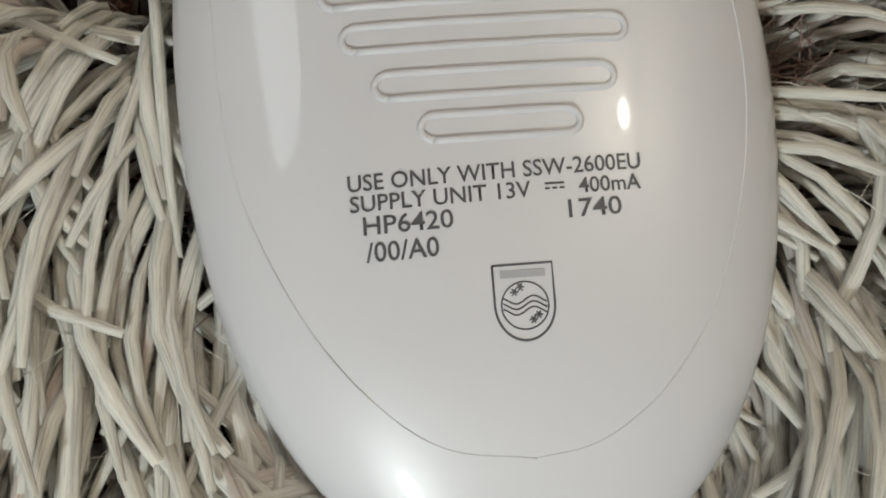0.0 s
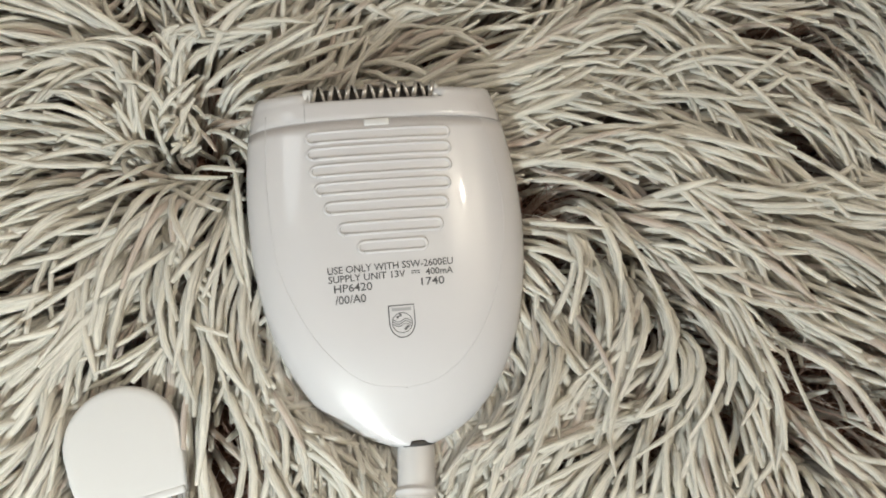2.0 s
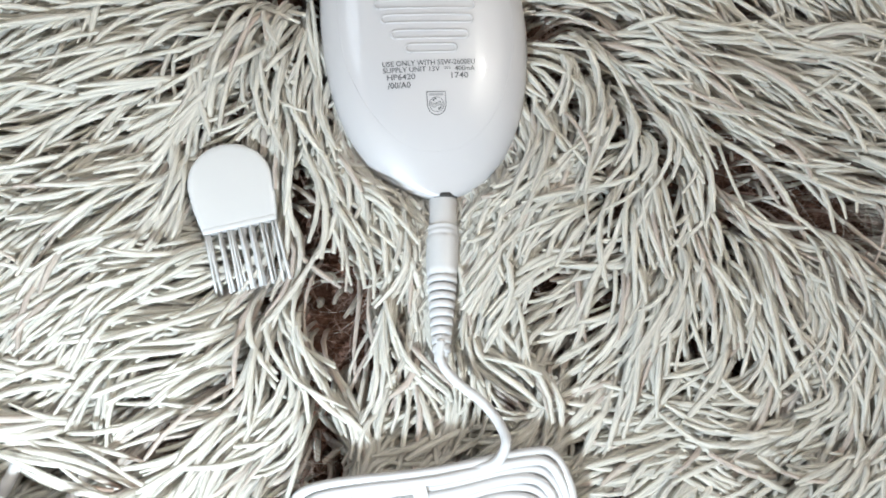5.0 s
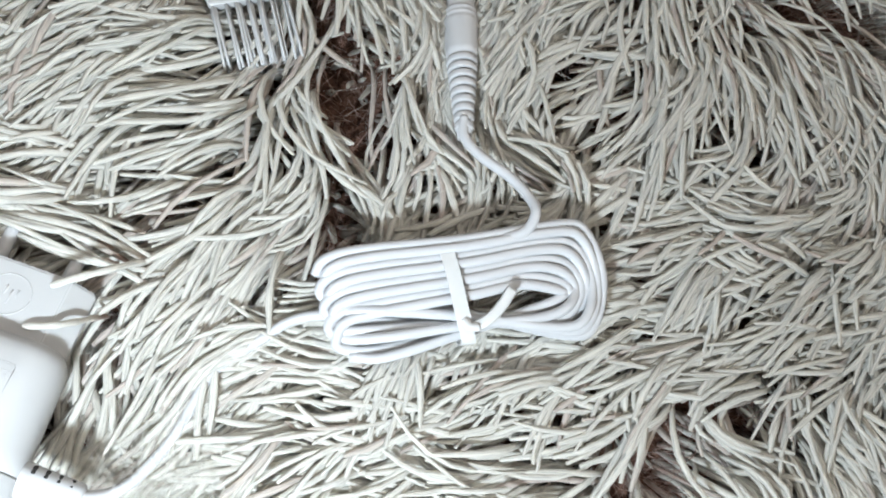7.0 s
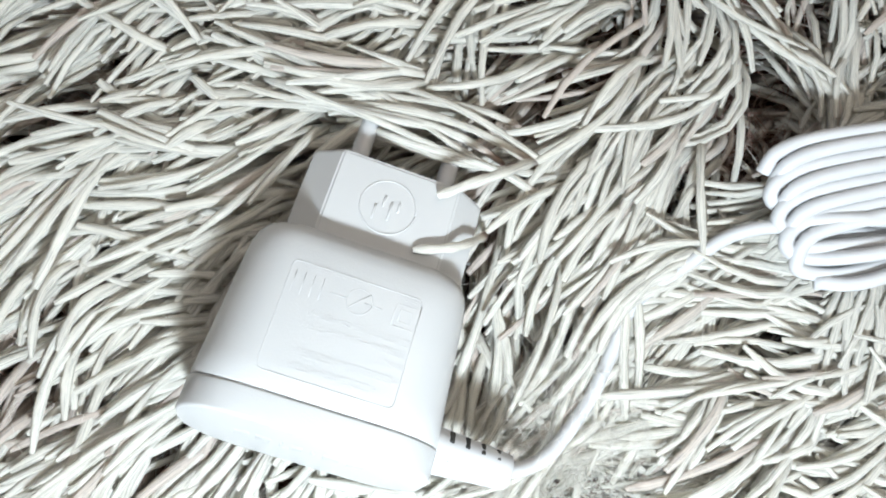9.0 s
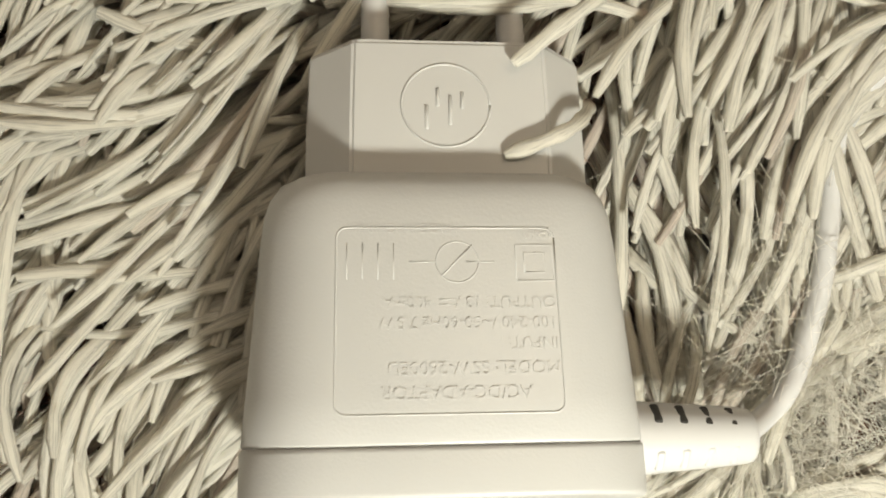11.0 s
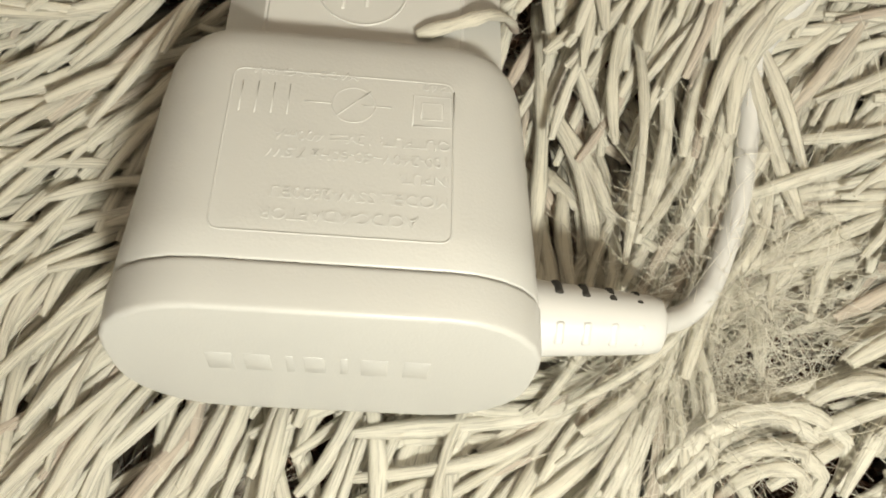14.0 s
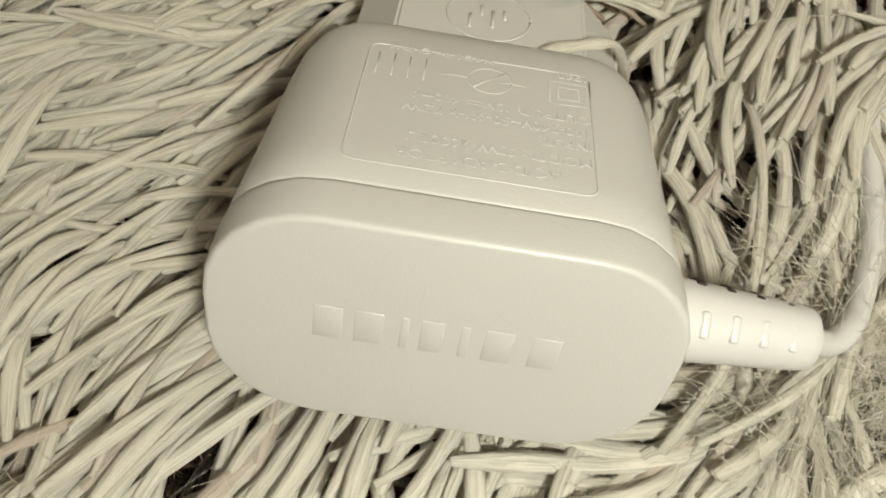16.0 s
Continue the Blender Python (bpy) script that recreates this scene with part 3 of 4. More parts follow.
# a knot of short strands where the pile parts beside the device
roots = np.stack([rng.normal(-69, 5, 90), rng.normal(59, 5, 90)], 1)
strands("parting_tuft", roots, rng.uniform(32, 50, 90), rng.uniform(0.75, 1.2, 90), rng.uniform(-7, -1, 90),
        0.4, rng, 1.4, 5, 8, 1.6, PILE, rug, "curled cream strands where the pile parts", lock=4.0)
# two strands that lie across the plug
stray = np.array([[tuple(q / MM) for q in smooth_path([Vector(q) * MM for q in line], 4)] for line in (
    [(-84, -129, -8), (-88, -131.5, -1), (-94.5, -135.5, 7.2), (-101, -138.2, 9.6), (-108.5, -141.2, 10.3)],
    [(-97, -147, -6), (-99, -148.8, 2), (-102.8, -151.2, 10.2), (-107, -152.2, 12.2), (-113.5, -152.6, 12.8)])])
curls = []
for cx, cy, r0, turn in ((-84, -221, 4.2, 0), (-84, -221, 6.4, 4), (-84, -221, 8.5, -3), (-84.5, -221, 10.7, 2), (-67, -216, 4.0, -30), (-67, -216, 6.2, -25), (-66.5, -216, 8.3, -34)):
    cx, cy, turn = cx + rng.normal(0, 0.9), cy + rng.normal(0, 0.9), turn + rng.normal(0, 16)
    curls.append([(cx + r0 * rng.uniform(1.15, 1.4) * math.cos(math.radians(a + turn)), cy + r0 * math.sin(math.radians(a + turn)), -6 + 9.5 * math.sin(math.pi * k / 17) - 0.3 * r0 * (k / 17)) for k, a in enumerate(np.linspace(190, -35, 17))])
skin("curled_strand", np.array(curls), np.full(7, 60.0), np.linspace(1.0, 1.25, 7), np.linspace(0, 5, 7), rng, 8, PILE, rug, "cream strands curled over a bare brown patch")
skin("stray_strand", stray, np.array([30.0, 27.0]) + 14, np.array([1.1, 1.0]), np.array([0.3, 2.0]), rng, 8, PILE, rug, "two cream strands lying over the plug")


# ---- hair removal device ----
def epi_top(u, v):
    """Height of the upper shell over the middle plane, in millimetres; its crown lies a little to one side."""
    u = u - float(epi_shift(v))
    w = epi_half_width(v)
    c = float(np.interp(v, [0, 20, 50], [0, -0.4, -0.6]))
    s = min((u - c) / (w - c) if u > c else (c - u) / (w + c), 1.0)
    h = curve(v, [0, 5, 10, 15, 20, 25, 30, 40, 50, 75, 90, 98], [5.0, 5.9, 7.3, 8.8, 10.1, 11.1, 11.6, 12.1, 12.3, 12.1, 11.3, 9.8])
    return h * (1 - s ** 2.8) ** 0.55


def epilator():
    e = thing("epilator", EPI, "glossy white plastic epilator lying face down on the rug", "epilator")
    levels = [0, 0.8, 2, 3.5, 5, 8, 12, 16, 20, 25, 29, 34, 38, 43, 48, 54, 60, 65, 70, 75, 80, 84, 87.2]
    svals = [-1, -0.985, -0.95, -0.89, -0.8, -0.68, -0.52, -0.36, -0.18, 0, 0.18, 0.36, 0.52, 0.68, 0.8, 0.89, 0.95, 0.985, 1]

    def ring(v, inset=0.0, lower=0.9):
        w = epi_half_width(v) - inset
        k = w / epi_half_width(v)
        o = float(epi_shift(v))
        up = [Vector((s * w + o, v, (epi_top(s * w / k + o, v) - inset))) * MM for s in svals]
        dn = [Vector((s * w + o, v, -lower * epi_top(s * w / k + o, v))) * MM for s in svals[-2:0:-1]]
        return up + dn
    bm = bmesh.new()
    grid_faces(bm, [ring(v) for v in levels])
    body = part("body_shell", bm, GLOSS, e)
    # head with the slot for the tweezer discs
    slot0, slot1 = -22.2, 11.8
    us = sorted(list(np.linspace(-1, 1, 41)))
    rings = []
    for v, inset in ((87.25, 0.35), (87.5, 0.0), (89, 0), (91, 0), (92.4, 0), (93.1, 0), (93.2, 0), (94.4, 0), (95.6, 0), (96.6, 0), (97.3, 0), (97.7, 0), (97.8, 0.4)):
        w = epi_half_width(v) - inset
        fall = math.sqrt(max(0.05, 1 - (max(0, v - 95.2) / 2.7) ** 2))
        cols = [s * w + float(epi_shift(v)) for s in us]
        for edge in (slot0, slot1):
            k = min(range(len(cols)), key=lambda i: abs(cols[i] - edge))
            cols[k] = edge
            j = k + (1 if edge == slot1 else -1)
            cols[j] = edge + (0.12 if edge == slot1 else -0.12)
        up = []
        for u in cols:
            z = epi_top(u, min(v, 94)) * fall - inset
            if v > 93.15 and slot0 <= u <= slot1:
                z = min(z, 3.0)
            up.append(Vector((u, v, z)) * MM)
        dn = [Vector((u, v, -0.8 * epi_top(u, min(v, 94)) * fall - 0.02)) * MM for u in cols[-2:0:-1]]
        rings.append(up + dn)
    bm = bmesh.new()
    grid_faces(bm, rings)
    part("head", bm, GLOSS, e)
    # the drum's near-black colour carries the shade inside the slot
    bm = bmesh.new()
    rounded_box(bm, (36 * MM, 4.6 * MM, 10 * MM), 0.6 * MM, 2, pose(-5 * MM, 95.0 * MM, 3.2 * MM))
    drum = part("tweezer_drum", bm, RECESS_SHADE, e, "drum between the steel tweezer discs, slot shade in its near-black colour")
    for i in range(15):
        bm = bmesh.new()
        bmesh.ops.create_cone(bm, cap_ends=True, segments=18, radius1=3.5 * MM, radius2=3.3 * MM, depth=(0.8 if i % 2 else 1.3) * MM)
        lean = 14 if i % 2 else -14
        bmesh.ops.transform(bm, verts=bm.verts, matrix=pose((-20.8 + i * 2.3) * MM, 95.4 * MM, 6.9 * MM, 0, 90, lean))
        part("tweezer_disc", bm, STEEL, drum)
    for u in (-22.6, 12.0):
        bm = bmesh.new()
        rounded_box(bm, (2.6 * MM, 4.2 * MM, 4.0 * MM), 0.7 * MM, 2, pose(u * MM, 95.2 * MM, 7.6 * MM))
        part("drum_bearing", bm, CLEAR, drum)
    bm = bmesh.new()
    rounded_box(bm, (7.0 * MM, 2.0 * MM, 1.2 * MM), 0.5 * MM, 3, pose(-4.4 * MM, 86.2 * MM, (epi_top(-4.4, 86.2) - 0.2) * MM, 0, 0, 1))
    part("latch", bm, SMOOTH, e)

    def on_top(pts, off):
        return [Vector((u, v, epi_top(u, v) + off)) * MM for u, v in pts]
    # fine ridge round the back panel
    for sgn, pts in ((-1, [(-34.3, 91), (-35.0, 80), (-35.0, 71), (-34.0, 55), (-31.6, 44), (-26.1, 32), (-19.5, 23), (-11.7, 16.9), (-1.6, 15.0)]),
                     (1, [(24.0, 91), (26.5, 78), (28.2, 66), (28.2, 56), (26.4, 46), (23.1, 36), (18.6, 27.5), (12.6, 20.6), (5.5, 16.2), (-1.6, 15.0)])):
        line2 = [(q.x, q.y) for q in smooth_path([(a, b, 0) for a, b in pts], 6)]
        bm = bmesh.new()
        tube(bm, on_top(line2, -0.07), 0.13 * MM, 6)
        part("panel_line", bm, GLOSS, e)
    # seams of the head
    bm = bmesh.new()
    tube(bm, on_top([(u, 87.35) for u in np.linspace(-38, 30.5, 60)], -0.08), 0.13 * MM, 6)
    part("head_seam", bm, GREY, e)
    bm = bmesh.new()
    tube(bm, on_top([(-23.6, v) for v in np.linspace(87.4, 92.8, 8)], -0.06), 0.12 * MM, 6)
    part("head_seam", bm, GREY, e)
    # the grip: long rounded loops, shorter towards the tip
    for v, u0, u1 in ((82.7, -23.5, 15.0), (78.2, -23.4, 14.9), (73.4, -22.7, 14.6), (68.3, -21.8, 13.9), (62.9, -19.7, 12.9), (57.1, -16.4, 10.9), (52.0, -11.6, 6.4)):
        mid, half = (u0 + u1) / 2, (u1 - u0) / 2 - 1.5
        loop = [(mid + half * (2 * k / 14 - 1), v - 1.45) for k in range(15)]
        loop += [(mid + half + 1.5 * math.sin(a), v - 1.45 * math.cos(a)) for a in np.linspace(0.3, math.pi - 0.3, 7)]
        loop += [(mid + half * (1 - 2 * k / 14), v + 1.45) for k in range(15)]
        loop += [(mid - half - 1.5 * math.sin(a), v + 1.45 * math.cos(a)) for a in np.linspace(0.3, math.pi - 0.3, 7)]
        bm = bmesh.new()
        tube(bm, on_top(loop + [loop[0]], -0.12), 0.48 * MM, 8)
        part("grip_ridge", bm, GLOSS, e)

    # printing, a touch askew
    def printed(body_text, u, v, width, height):
        b = text_bmesh(body_text, 1.0, bold=0.010)
        xs, ys = [w.co.x for w in b.verts], [w.co.y for w in b.verts]
        kx, ky = width / (max(xs) - min(xs)), height / (max(ys) - min(ys))
        x0, y0 = min(xs), min(ys)
        for w in b.verts:
            du, dv = (w.co.x - x0) * kx, (w.co.y - y0) * ky
            uu, vv = u + du, v + dv + 0.016 * du
            w.co = Vector((uu, vv, epi_top(uu, vv) + 0.06)) * MM
        part("printed_line", b, INK, body, smooth=False)

    def flat_mark(u, v, w, h, mat=INK):
        bm = bmesh.new()
        vs = [bm.verts.new(Vector((u + a, v + b, epi_top(u + a, v + b) + 0.06)) * MM) for a, b in ((0, 0), (w, 0), (w, h), (0, h))]
        bm.faces.new(vs)
        part("printed_mark", bm, mat, body, smooth=False)
    printed("USE ONLY WITH SSW-2600EU", -20.1, 45.4, 32.9, 1.9)
    printed("SUPPLY UNIT 13V", -20.0, 43.1, 20.0, 1.85)
    printed("400mA", 5.4, 43.5, 7.2, 1.8)
    printed("HP6420", -18.7, 40.5, 9.9, 2.1)
    printed("1740", 4.0, 40.8, 6.1, 2.1)
    printed("/00/A0", -18.6, 37.5, 8.0, 2.2)
    for du, dv, w in ((1.6, 44.7, 2.2), (1.6, 44.15, 0.55), (2.42, 44.15, 0.55), (3.25, 44.15, 0.55)):
        flat_mark(du, dv, w, 0.25)

    # shield emblem in plain lines
    def line(pts, r):
        bm = bmesh.new()
        tube(bm, on_top(pts, 0.0), r * MM, 6)
        part("printed_mark", bm, INK, body)
    cx, cy = -1.75, 32.3
    shield = [(-3.3, 3.8), (3.3, 3.8), (3.3, -0.6)] + [(3.3 * math.cos(a), -0.6 + 3.9 * math.sin(a)) for a in np.linspace(0, -math.pi, 16)][1:] + [(-3.3, 3.8)]
    line([(cx + a, cy + b) for a, b in shield], 0.13)
    line([(cx + 2.6 * math.cos(a), cy - 0.7 + 2.6 * math.sin(a)) for a in np.linspace(0, 2 * math.pi, 30)], 0.09)
    for k in (-0.6, 0.0, 0.6):
        line([(cx + a, cy - 0.7 + k + 0.4 * math.sin(a * 1.7)) for a in np.linspace(-2.4, 2.4, 16)], 0.09)
    for sx, sy in ((-1.1, 0.8), (-0.4, 1.3), (0.8, -2.3), (1.4, -1.8)):
        for a in (0, 60, 120):
            c, sn = math.cos(math.radians(a)) * 0.45, math.sin(math.radians(a)) * 0.45
            line([(cx + sx - c, cy + sy - sn), (cx + sx, cy + sy), (cx + sx + c, cy + sy + sn)], 0.09)
    flat_mark(cx - 2.5, cy + 2.35, 5.0, 0.85, GREY)
    # socket at the tip; a near-black ring paints the shade of its gap
    bm = bmesh.new()
    tube(bm, [Vector((0, y, 0.6)) * MM for y in (1.2, 0.2, -0.3)], 4.9 * MM, 24)
    part("socket_rim", bm, RECESS_SHADE, e, "near-black ring painting the shaded gap at the power socket")
    return e


epilator()


# ---- cleaning brush ----
def brush():
    b = thing("cleaning_brush", BRUSH, "small white plastic cleaning brush with stiff bristles on the rug", "brush")
    outline = [(-12.8, 0), (12.8, 0), (14.3, 9), (14.6, 16)] + [(14.6 * math.cos(a), 16 + 14.0 * math.sin(a)) for a in np.linspace(0.1, math.pi - 0.1, 22)] + [(-14.6, 16), (-14.3, 9)]
    bm = bmesh.new()
    rings = []
    for z, k in ((-2.2, 0.93), (-1.7, 0.985), (-0.8, 1.0), (0.8, 1.0), (1.7, 0.985), (2.1, 0.95), (2.25, 0.85), (2.3, 0.4)):
        rings.append([Vector((u * k, 15 + (v - 15) * k, z)) * MM for u, v in outline])
    grid_faces(bm, rings)
    part("handle", bm, SMOOTH, b)
    bm = bmesh.new()
    rounded_box(bm, (25.6 * MM, 2.2 * MM, 4.6 * MM), 0.7 * MM, 3, pose(0, 0.6 * MM, 0))
    part("bristle_holder", bm, SMOOTH, b)
    r = random.Random(3)
    for i in range(7):
        for j in range(5):
            u = -11.4 + i * 3.8 + r.uniform(-0.85, 0.85)
            bm = bmesh.new()
            x1 = u + r.uniform(-0.9, 0.9)
            tube(bm, [Vector((u + (x1 - u) * k, 0.2 - 22 * k + r.uniform(-0.2, 0.2), 0.4 + (j - 2) * 0.5 - 1.2 * k * k)) * MM for k in (0, 0.3, 0.65, 1.0)], 0.5 * MM, 6)
            part("bristle", bm, SATIN, b)
    return b


brush()


# ---- power supply with its cord ----
def section(w, h, r, y, n=7, shift=0.0):
    """Rounded rectangle in the x-z plane, millimetres, at y."""
    out = []
    for cx, cz, a0 in ((w / 2 - r, h / 2 - r, 0), (-w / 2 + r, h / 2 - r, 90), (-w / 2 + r, -h / 2 + r, 180), (w / 2 - r, -h / 2 + r, 270)):
        for k in range(n):
            a = math.radians(a0 + 90 * k / (n - 1))
            out.append(Vector((cx + r * math.cos(a), y, cz + r * math.sin(a) + shift)) * MM)
    return out


def power_supply():
    p = thing("power_adapter", ADAPT, "white plastic mains power adapter with moulded plug and bundled cord", "adapter")
    # housing
    bm = bmesh.new()
    prof = [(8.6, 48.2, 28.4, 11.2), (9.0, 48.6, 28.8, 11.4), (14, 48.0, 28.2, 11.2), (24, 46.8, 26.8, 10.8), (33, 45.8, 25.4, 10.2), (37, 45.0, 24.4, 9.8),
            (39, 43.8, 23.2, 9.2), (40.6, 41.8, 21.4, 8.4), (41.5, 39.0, 19.0, 7.4), (41.8, 36.0, 16.5, 6.2)]
    grid_faces(bm, [section(w, h, r, y) for y, w, h, r in prof])
    housing = part("housing", bm, SATIN, p)
    bm = bmesh.new()
    prof = [(-0.02, 20, 8, 3.5), (-0.01, 44, 24.4, 10), (0.0, 47.6, 28.0, 11.3), (0.02, 48.0, 28.35, 11.4), (0.12, 48.35, 28.68, 11.5), (0.35, 48.68, 29.0, 11.55), (0.7, 48.86, 29.16, 11.6), (1.2, 48.9, 29.2, 11.6),
            (7.9, 48.9, 29.2, 11.6), (8.3, 48.8, 29.1, 11.6), (8.55, 48.2, 28.5, 11.3)]
    rings = [section(w, h, r, y) for y, w, h, r in prof]
    for ring in rings:                                        # the end face leans back towards the top
        for q in ring:
            q.y += max(0.0, 1 - q.y / (8.0 * MM)) * 0.105 * (q.z + 14.6 * MM)
    grid_faces(bm, rings)
    cap = part("end_cap", bm, SATIN, p)
    # plug block, eight-sided section
    def octo(w, h, cut_x, cut_z, y):
        a, b = w / 2, h / 2
        pts = [(a, -b + cut_z), (a, b - cut_z), (a - cut_x, b), (-a + cut_x, b), (-a, b - cut_z), (-a, -b + cut_z), (-a + cut_x, -b), (a - cut_x, -b)]
        return [Vector((x, y, z)) * MM for x, z in [(q[0] + 1.5, q[1] - 0.3) for q in pts]]
    bm = bmesh.new()
    grid_faces(bm, [octo(38, 15.0, 6.2, 5.6, y) for y in (41.0, 50.0)] +
               [octo(37.6, 15.0, 6.2, 5.6, 60.6), octo(36.6, 14.2, 6.0, 5.3, 61.2)])
    bmesh.ops.bevel(bm, geom=[e for e in bm.edges], offset=0.35 * MM, segments=2, affect="EDGES")
    plug = part("plug_block", bm, SMOOTH, p, smooth=False)
    for sx in (-8.2, 11.2):
        bm = bmesh.new()
        rp = 2.0
        tube(bm, [Vector((sx, y, 0)) * MM for y in (60.5, 66, 72, 78, 79.2, 79.6)], lambda k: (2.0 if k < 0.7 else 1.9 if k < 0.9 else 1.2) * MM, 16)
        part("plug_pin", bm, RUBBER, p, "white sleeved plug pin")
    # ring mark on the plug block
    bm = bmesh.new()
    tube(bm, [Vector((5.8 * math.cos(a) + 0.9, 51.6 + 5.8 * math.sin(a), 7.2)) * MM for a in np.linspace(0, 2 * math.pi, 40)], 0.16 * MM, 6)
    part("ring_mark", bm, SMOOTH, plug)
    for dx, dz, w, h in ((-2.5, -1.6, 0.5, 3.4), (-1, 1.2, 0.5, 2.6), (0.6, -0.6, 0.5, 4.2), (2.2, 0.8, 0.5, 2.4)):
        bm = bmesh.new()
        rounded_box(bm, (w * MM, h * MM, 0.3 * MM), 0.08 * MM, 1, pose((0.9 + dx) * MM, (51.5 + dz) * MM, 7.2 * MM))
        part("moulded_mark", bm, SMOOTH, plug)
    # moulded rating panel: rim and lettering, read from the other side
    def top_z(v):
        return float(np.interp(v, [9, 14, 24, 33, 37], [14.4, 14.1, 13.4, 12.7, 12.2]))
    def rim(pts, r, mat=SATIN):
        bm = bmesh.new()
        tube(bm, [Vector((u, v, top_z(v) - 0.03)) * MM for u, v in pts], r * 0.8 * MM, 6)
        part("moulded_line", bm, mat, housing)
    a, b0, b1, rr = 12.8, 11.9, 33.5, 1.2
    loop = []
    for cx, cy, s in ((a - rr, b1 - rr, 0), (-a + rr, b1 - rr, 90), (-a + rr, b0 + rr, 180), (a - rr, b0 + rr, 270)):
        loop += [(cx + rr * math.cos(math.radians(s + q)), cy + rr * math.sin(math.radians(s + q))) for q in (0, 30, 60, 90)]
    dense = []
    for (x0, y0), (x1, y1) in zip(loop, loop[1:] + loop[:1]):
        dense += [(x0 + (x1 - x0) * k / 4, y0 + (y1 - y0) * k / 4) for k in range(4)]
    rim(dense + [dense[0]], 0.16)

    def moulded(text, u, v, size, align="LEFT"):
        b = text_bmesh(text, size, align, depth=0.12)
        for w in b.verts:
            uu, vv = u - w.co.x, v - w.co.y
            w.co = Vector((uu, vv, top_z(vv) + (0.085 if w.co.z > 0 else -0.12))) * MM
        part("moulded_lettering", b, SATIN, housing, smooth=False)
    moulded("AC/DC-ADAPTOR", 9.2, 14.9, 2.1)
    moulded("MODEL: SSW-2600EU", 12.6, 17.6, 2.1)
    moulded("INPUT:", 12.6, 20.3, 1.9)
    moulded("100-240V~50-60Hz 7.5W", 12.6, 22.7, 1.95)
    moulded("OUTPUT: 13V", 12.6, 25.1, 1.95)
    moulded("400mA", -1.8, 25.1, 1.95)
    moulded("IP40", 12.6, 33.6, 2.0)
    moulded("MADE IN CHINA", 1.6, 34.0, 1.7)
    rim([(0.9, 24.8), (-1.1, 24.8)], 0.1)
    rim([(0.9, 24.2), (-1.1, 24.2)], 0.1)
    for k in (2.2, 1.2):
        rim([(10.3 - k, 29.2 - k), (10.3 + k, 29.2 - k), (10.3 + k, 29.2 + k), (10.3 - k, 29.2 + k), (10.3 - k, 29.2 - k)], 0.13)
    rim([(1.2 + 2.5 * math.cos(q), 29.3 + 2.5 * math.sin(q)) for q in np.linspace(0, 2 * math.pi, 28)], 0.13)
    rim([(5.6, 29.3), (2.2, 29.3)], 0.13)
    rim([(-1.3, 29.3), (-4.4, 29.3)], 0.13)
    rim([(3.0, 31.4), (-0.6, 27.6)], 0.13)
    for du in (-6.2, -8.0, -9.8, -11.6):
        rim([(du, 27.2), (du, 31.6)], 0.1)
    # plain raised marks on the end face, in place of the maker's word
    for du, w, h in ((-11.8, 3.0, 4.6), (-7.6, 3.0, 4.6), (-4.0, 0.9, 4.6), (-1.2, 2.4, 4.6), (2.1, 0.9, 4.6), (5.6, 3.0, 4.6), (10.4, 3.0, 4.6)):
        bm = bmesh.new()
        rounded_box(bm, (w * MM, 0.5 * MM, h * MM), 0.1 * MM, 2, pose(du * MM, 1.835 * MM, 1.1 * MM, -6, 0, 0))
        part("moulded_mark", bm, SATIN, cap)
    # strain relief boot at the side
    bm = bmesh.new()
    boot_path = [Vector((x, 9.0, 1.0)) * MM for x in (22.5, 24.5, 27, 30, 33, 36, 38.5, 39.6, 40.0)]
    tube(bm, boot_path, lambda k: (4.9 - 1.7 * k if k < 0.98 else 2.7) * MM, 20)
    boot = part("strain_relief", bm, RUBBER, p)
    for i in range(4):
        for sgn in (-1, 1):
            x = 26.6 + i * 3.3
            k = (x - 22.5) / 17.5
            r0 = 4.9 - 1.7 * k
            bm = bmesh.new()
            rounded_box(bm, (1.2 * MM, 3.0 * MM, 0.9 * MM), 0.4 * MM, 3,
                        pose(x * MM, (9.0 + sgn * r0 * 0.62) * MM, (0.8 + r0 * 0.74) * MM, -sgn * 38, 0, 0))
            # upper row: near-black blocks paint the notches' shade; lower row: raised bumps
            part("grip_slot", bm, RECESS_SHADE if sgn > 0 else RUBBER, boot)
    inv = ADAPT.inverted()

    def world_tube(name, pts, r, mat, per=8, sides=10, label=""):
        bm = bmesh.new()
        tube(bm, [inv @ q for q in smooth_path([Vector(q) * MM for q in pts], per)], r, sides)
        return part(name, bm, mat, p, label)
    start = ADAPT @ (Vector((39, 9.0, 1.0)) * MM) / MM
    world_tube("lead_cord", [tuple(start), (-89.5, -196.0, 7.0), (-85.5, -194.3, 5.2), (-81.4, -190.6, 3.4), (-75.0, -182.2, 1.6), (-70.3, -173.1, 0.4), (-66.3, -164.2, -0.2), (-60.5, -158.6, -0.4),
                              (-52.3, -153.0, 0.2), (-44.7, -147.8, 1.6), (-36, -145.6, 3.2), (-22, -146, 3.2), (-8, -147, 3.0)], 1.6 * MM, RUBBER)
    # bundled cord: nested loops pinched where the tie holds them
    ctrl = []
    loops = 8
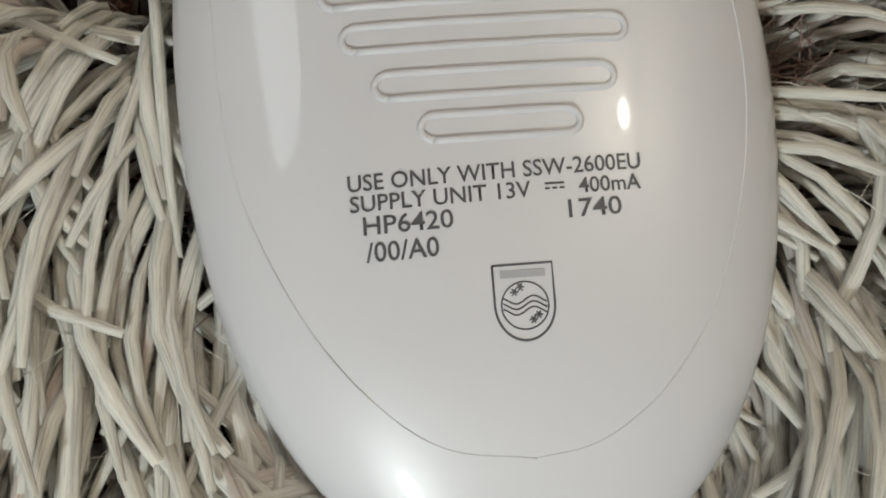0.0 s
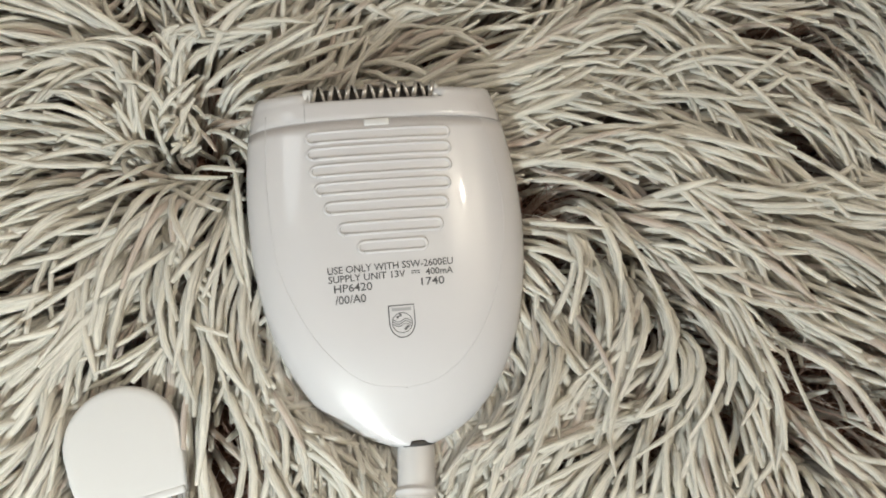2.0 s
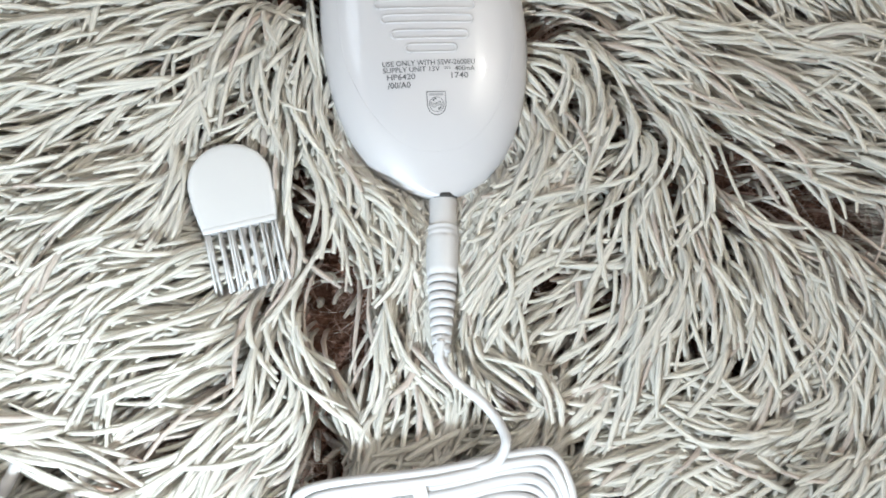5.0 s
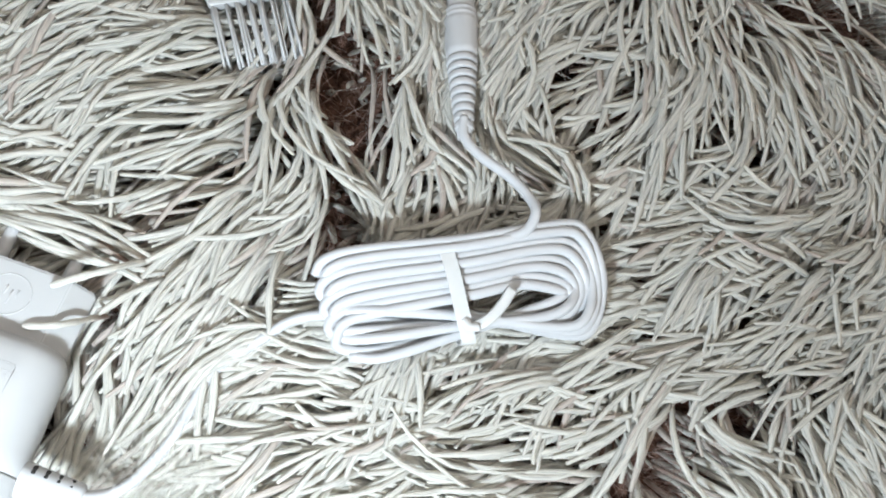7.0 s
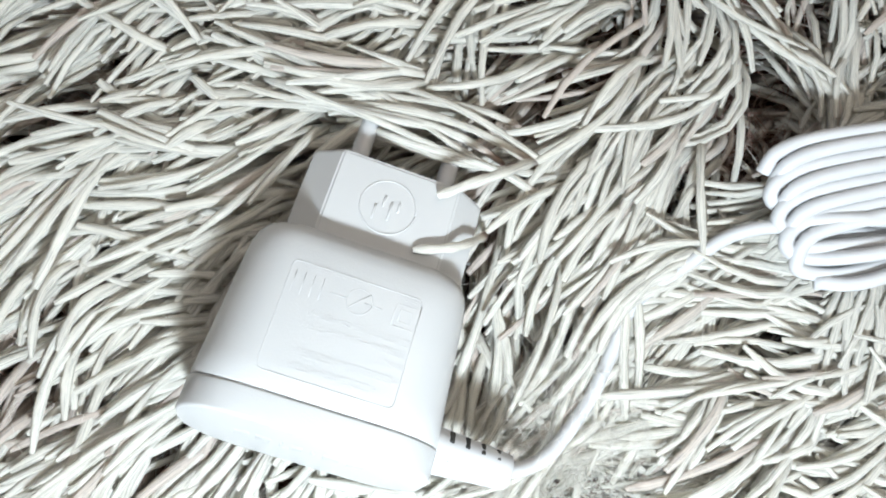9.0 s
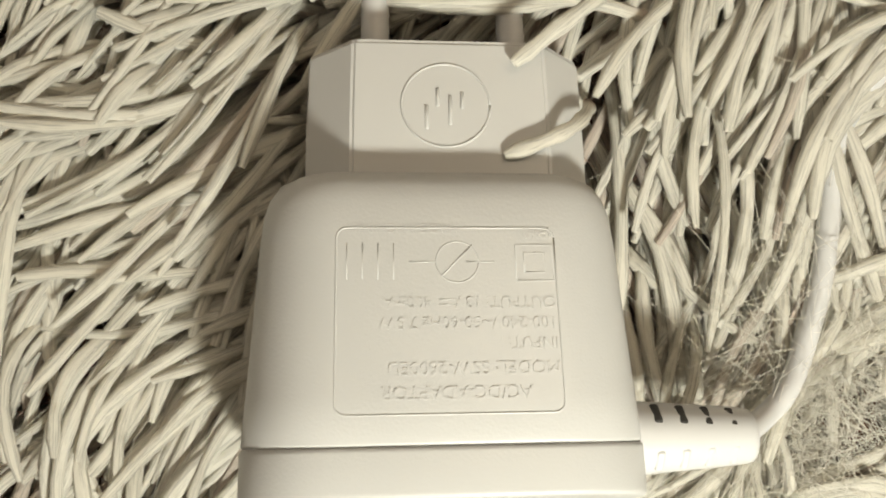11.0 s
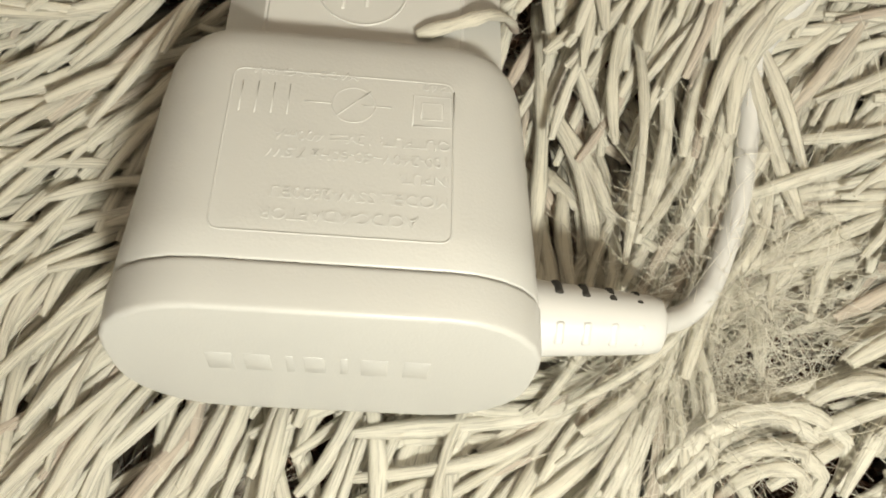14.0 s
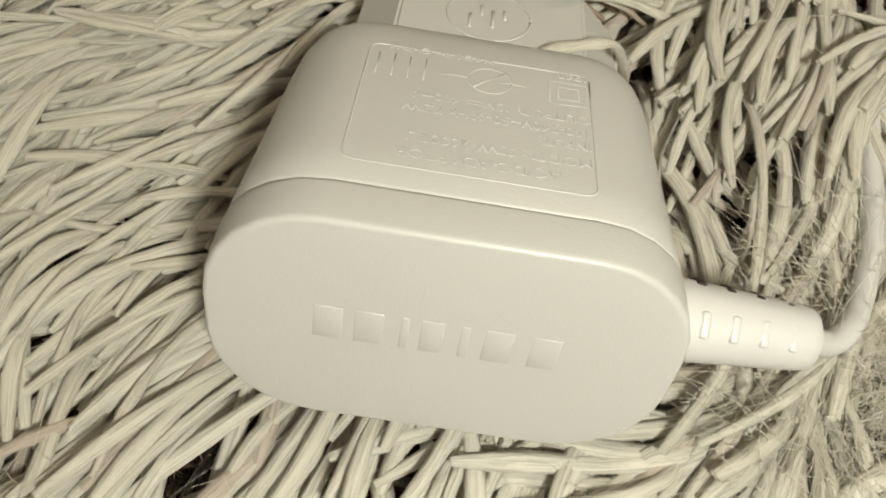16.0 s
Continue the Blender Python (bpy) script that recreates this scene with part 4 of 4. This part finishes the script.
    for i in range(loops):
        hl, ll = 15.0 - 2.7 * i, 3.5 - 2.75 * i
        hr, lr = 17.0 - 2.45 * i, -16.8 + 1.2 * i
        xl = -43.0 + (1.8 if i % 2 else 0.0) + 0.35 * i
        xr = 45.0 - 1.9 * i
        zu, zl = 8.4 - 0.3 * i + (1.3 if i % 2 else 0), 2.2 + 2.3 * (i % 3)
        for q in ((xl, (hl + ll) / 2 + 0.8, 4.5), (xl + 3.2, hl - 1.2, zu - 1.2), (xl + 14, hl + 0.4, zu), (2.0, 0.47 * (hl + hr), zu + 1.6), (xr - 15, hr, zu), (xr - 4.5, hr - 2.2, zu - 1.0),
                  (xr, (hr + lr) / 2, 5.0), (xr - 4.5, lr + 2.0, zl + 0.6), (xr - 14, lr, zl), (2.0, 0.44 * (ll + lr) - 1.0, zl), (xl + 14, ll - 0.8, zl + 0.8), (xl + 3.0, ll + 0.6, 3.4)):
            ctrl.append(COIL @ (Vector(q) * MM))
    bm = bmesh.new()
    tube(bm, [inv @ q for q in smooth_path(ctrl, 5)], 1.62 * MM, 10)
    part("bundled_cord", bm, RUBBER, p)
    world_tube("connector_cord", [(6.8, -80, 2.5), (7.0, -87, 2.8), (12.3, -93.5, 4), (20.8, -100, 6), (26.2, -107, 9), (27.6, -113, 12), (24.0, -119, 11), (14.0, -121.5, 9)], 1.7 * MM, RUBBER)
    # connector that goes into the device
    ax0, ax1 = Vector((6.6, -27.4, -8.6)) * MM, Vector((7.2, -87.0, 1.5)) * MM

    def along(k):
        return inv @ (ax0 + (ax1 - ax0) * k)
    bm = bmesh.new()
    prof = [(0.0, 4.4), (0.005, 4.9), (0.02, 5.0), (0.175, 5.25), (0.19, 5.3), (0.195, 5.32), (0.2, 5.75), (0.205, 5.88), (0.215, 5.9), (0.225, 5.55), (0.235, 5.9), (0.25, 5.95), (0.258, 5.55), (0.268, 5.9), (0.29, 5.9), (0.44, 5.55), (0.46, 5.5), (0.5, 5.2), (0.52, 3.4), (1.0, 2.3)]
    rings = []
    d = (ax1 - ax0).normalized()
    s = d.cross(Vector((0, 0, 1))).normalized()
    w = s.cross(d)
    for k, r in prof:
        rings.append([inv @ (ax0 + (ax1 - ax0) * k + (s * math.cos(q) + w * math.sin(q)) * r * MM) for q in [2 * math.pi * j / 28 for j in range(28)]])
    grid_faces(bm, rings)
    con = part("connector", bm, RUBBER, p)
    for i in range(9):
        k = 0.53 + i * 0.05
        r = 5.3 - 2.2 * i / 8
        bm = bmesh.new()
        rr = []
        for dk, q in ((-0.021, 0.74), (-0.0185, 0.95), (-0.014, 1.0), (0.014, 1.0), (0.0185, 0.95), (0.021, 0.74)):
            rr.append([inv @ (ax0 + (ax1 - ax0) * (k + dk) + (s * math.cos(a) * q + w * math.sin(a) * q) * r * MM) for a in [2 * math.pi * j / 20 for j in range(20)]])
        grid_faces(bm, rr)
        part("relief_rib", bm, RUBBER, con)
    return p


power_supply()


# ---- tie round the bundle ----
def tie():
    t = thing("cable_tie", COIL @ pose(-0.003, 0, 0.0), "milky plastic tie strap twisted round the bundled cord", "cable tie")
    bm = bmesh.new()
    rings = []
    for k in range(29):
        a = 2 * math.pi * k / 28
        y, z = 15.9 * math.copysign(abs(math.cos(a)) ** 0.7, math.cos(a)), 6.0 + 6.2 * math.copysign(abs(math.sin(a)) ** 0.6, math.sin(a))
        x = -2.0 * math.cos(a)
        n = Vector((0, math.cos(a), math.sin(a)))
        c = Vector((x, y, z))
        rings.append([(c + Vector((2.2, 0, 0)) + n * 0.3) * MM, (c - Vector((2.2, 0, 0)) + n * 0.3) * MM, (c - Vector((2.2, 0, 0)) - n * 0.2) * MM, (c + Vector((2.2, 0, 0)) - n * 0.2) * MM])
    grid_faces(bm, rings, caps=False)
    part("strap", bm, CLEAR, t, smooth=False)
    bm = bmesh.new()
    path = smooth_path([Vector(q) * MM for q in ((3.0, -11.5, 11.6), (7.0, -10.5, 12.6), (12.0, -7.0, 12.4), (17.0, -1.5, 12.0))], 6)
    tube(bm, path, 1.7 * MM, 8, squash=0.25)
    part("tail", bm, CLEAR, t)
    bm = bmesh.new()
    tube(bm, smooth_path([Vector(q) * MM for q in ((1.0, -9.0, 12.0), (2.2, -11.5, 13.0), (5.0, -12.0, 12.8))], 6), 1.3 * MM, 8, squash=0.6)
    part("twist", bm, CLEAR, t)


tie()
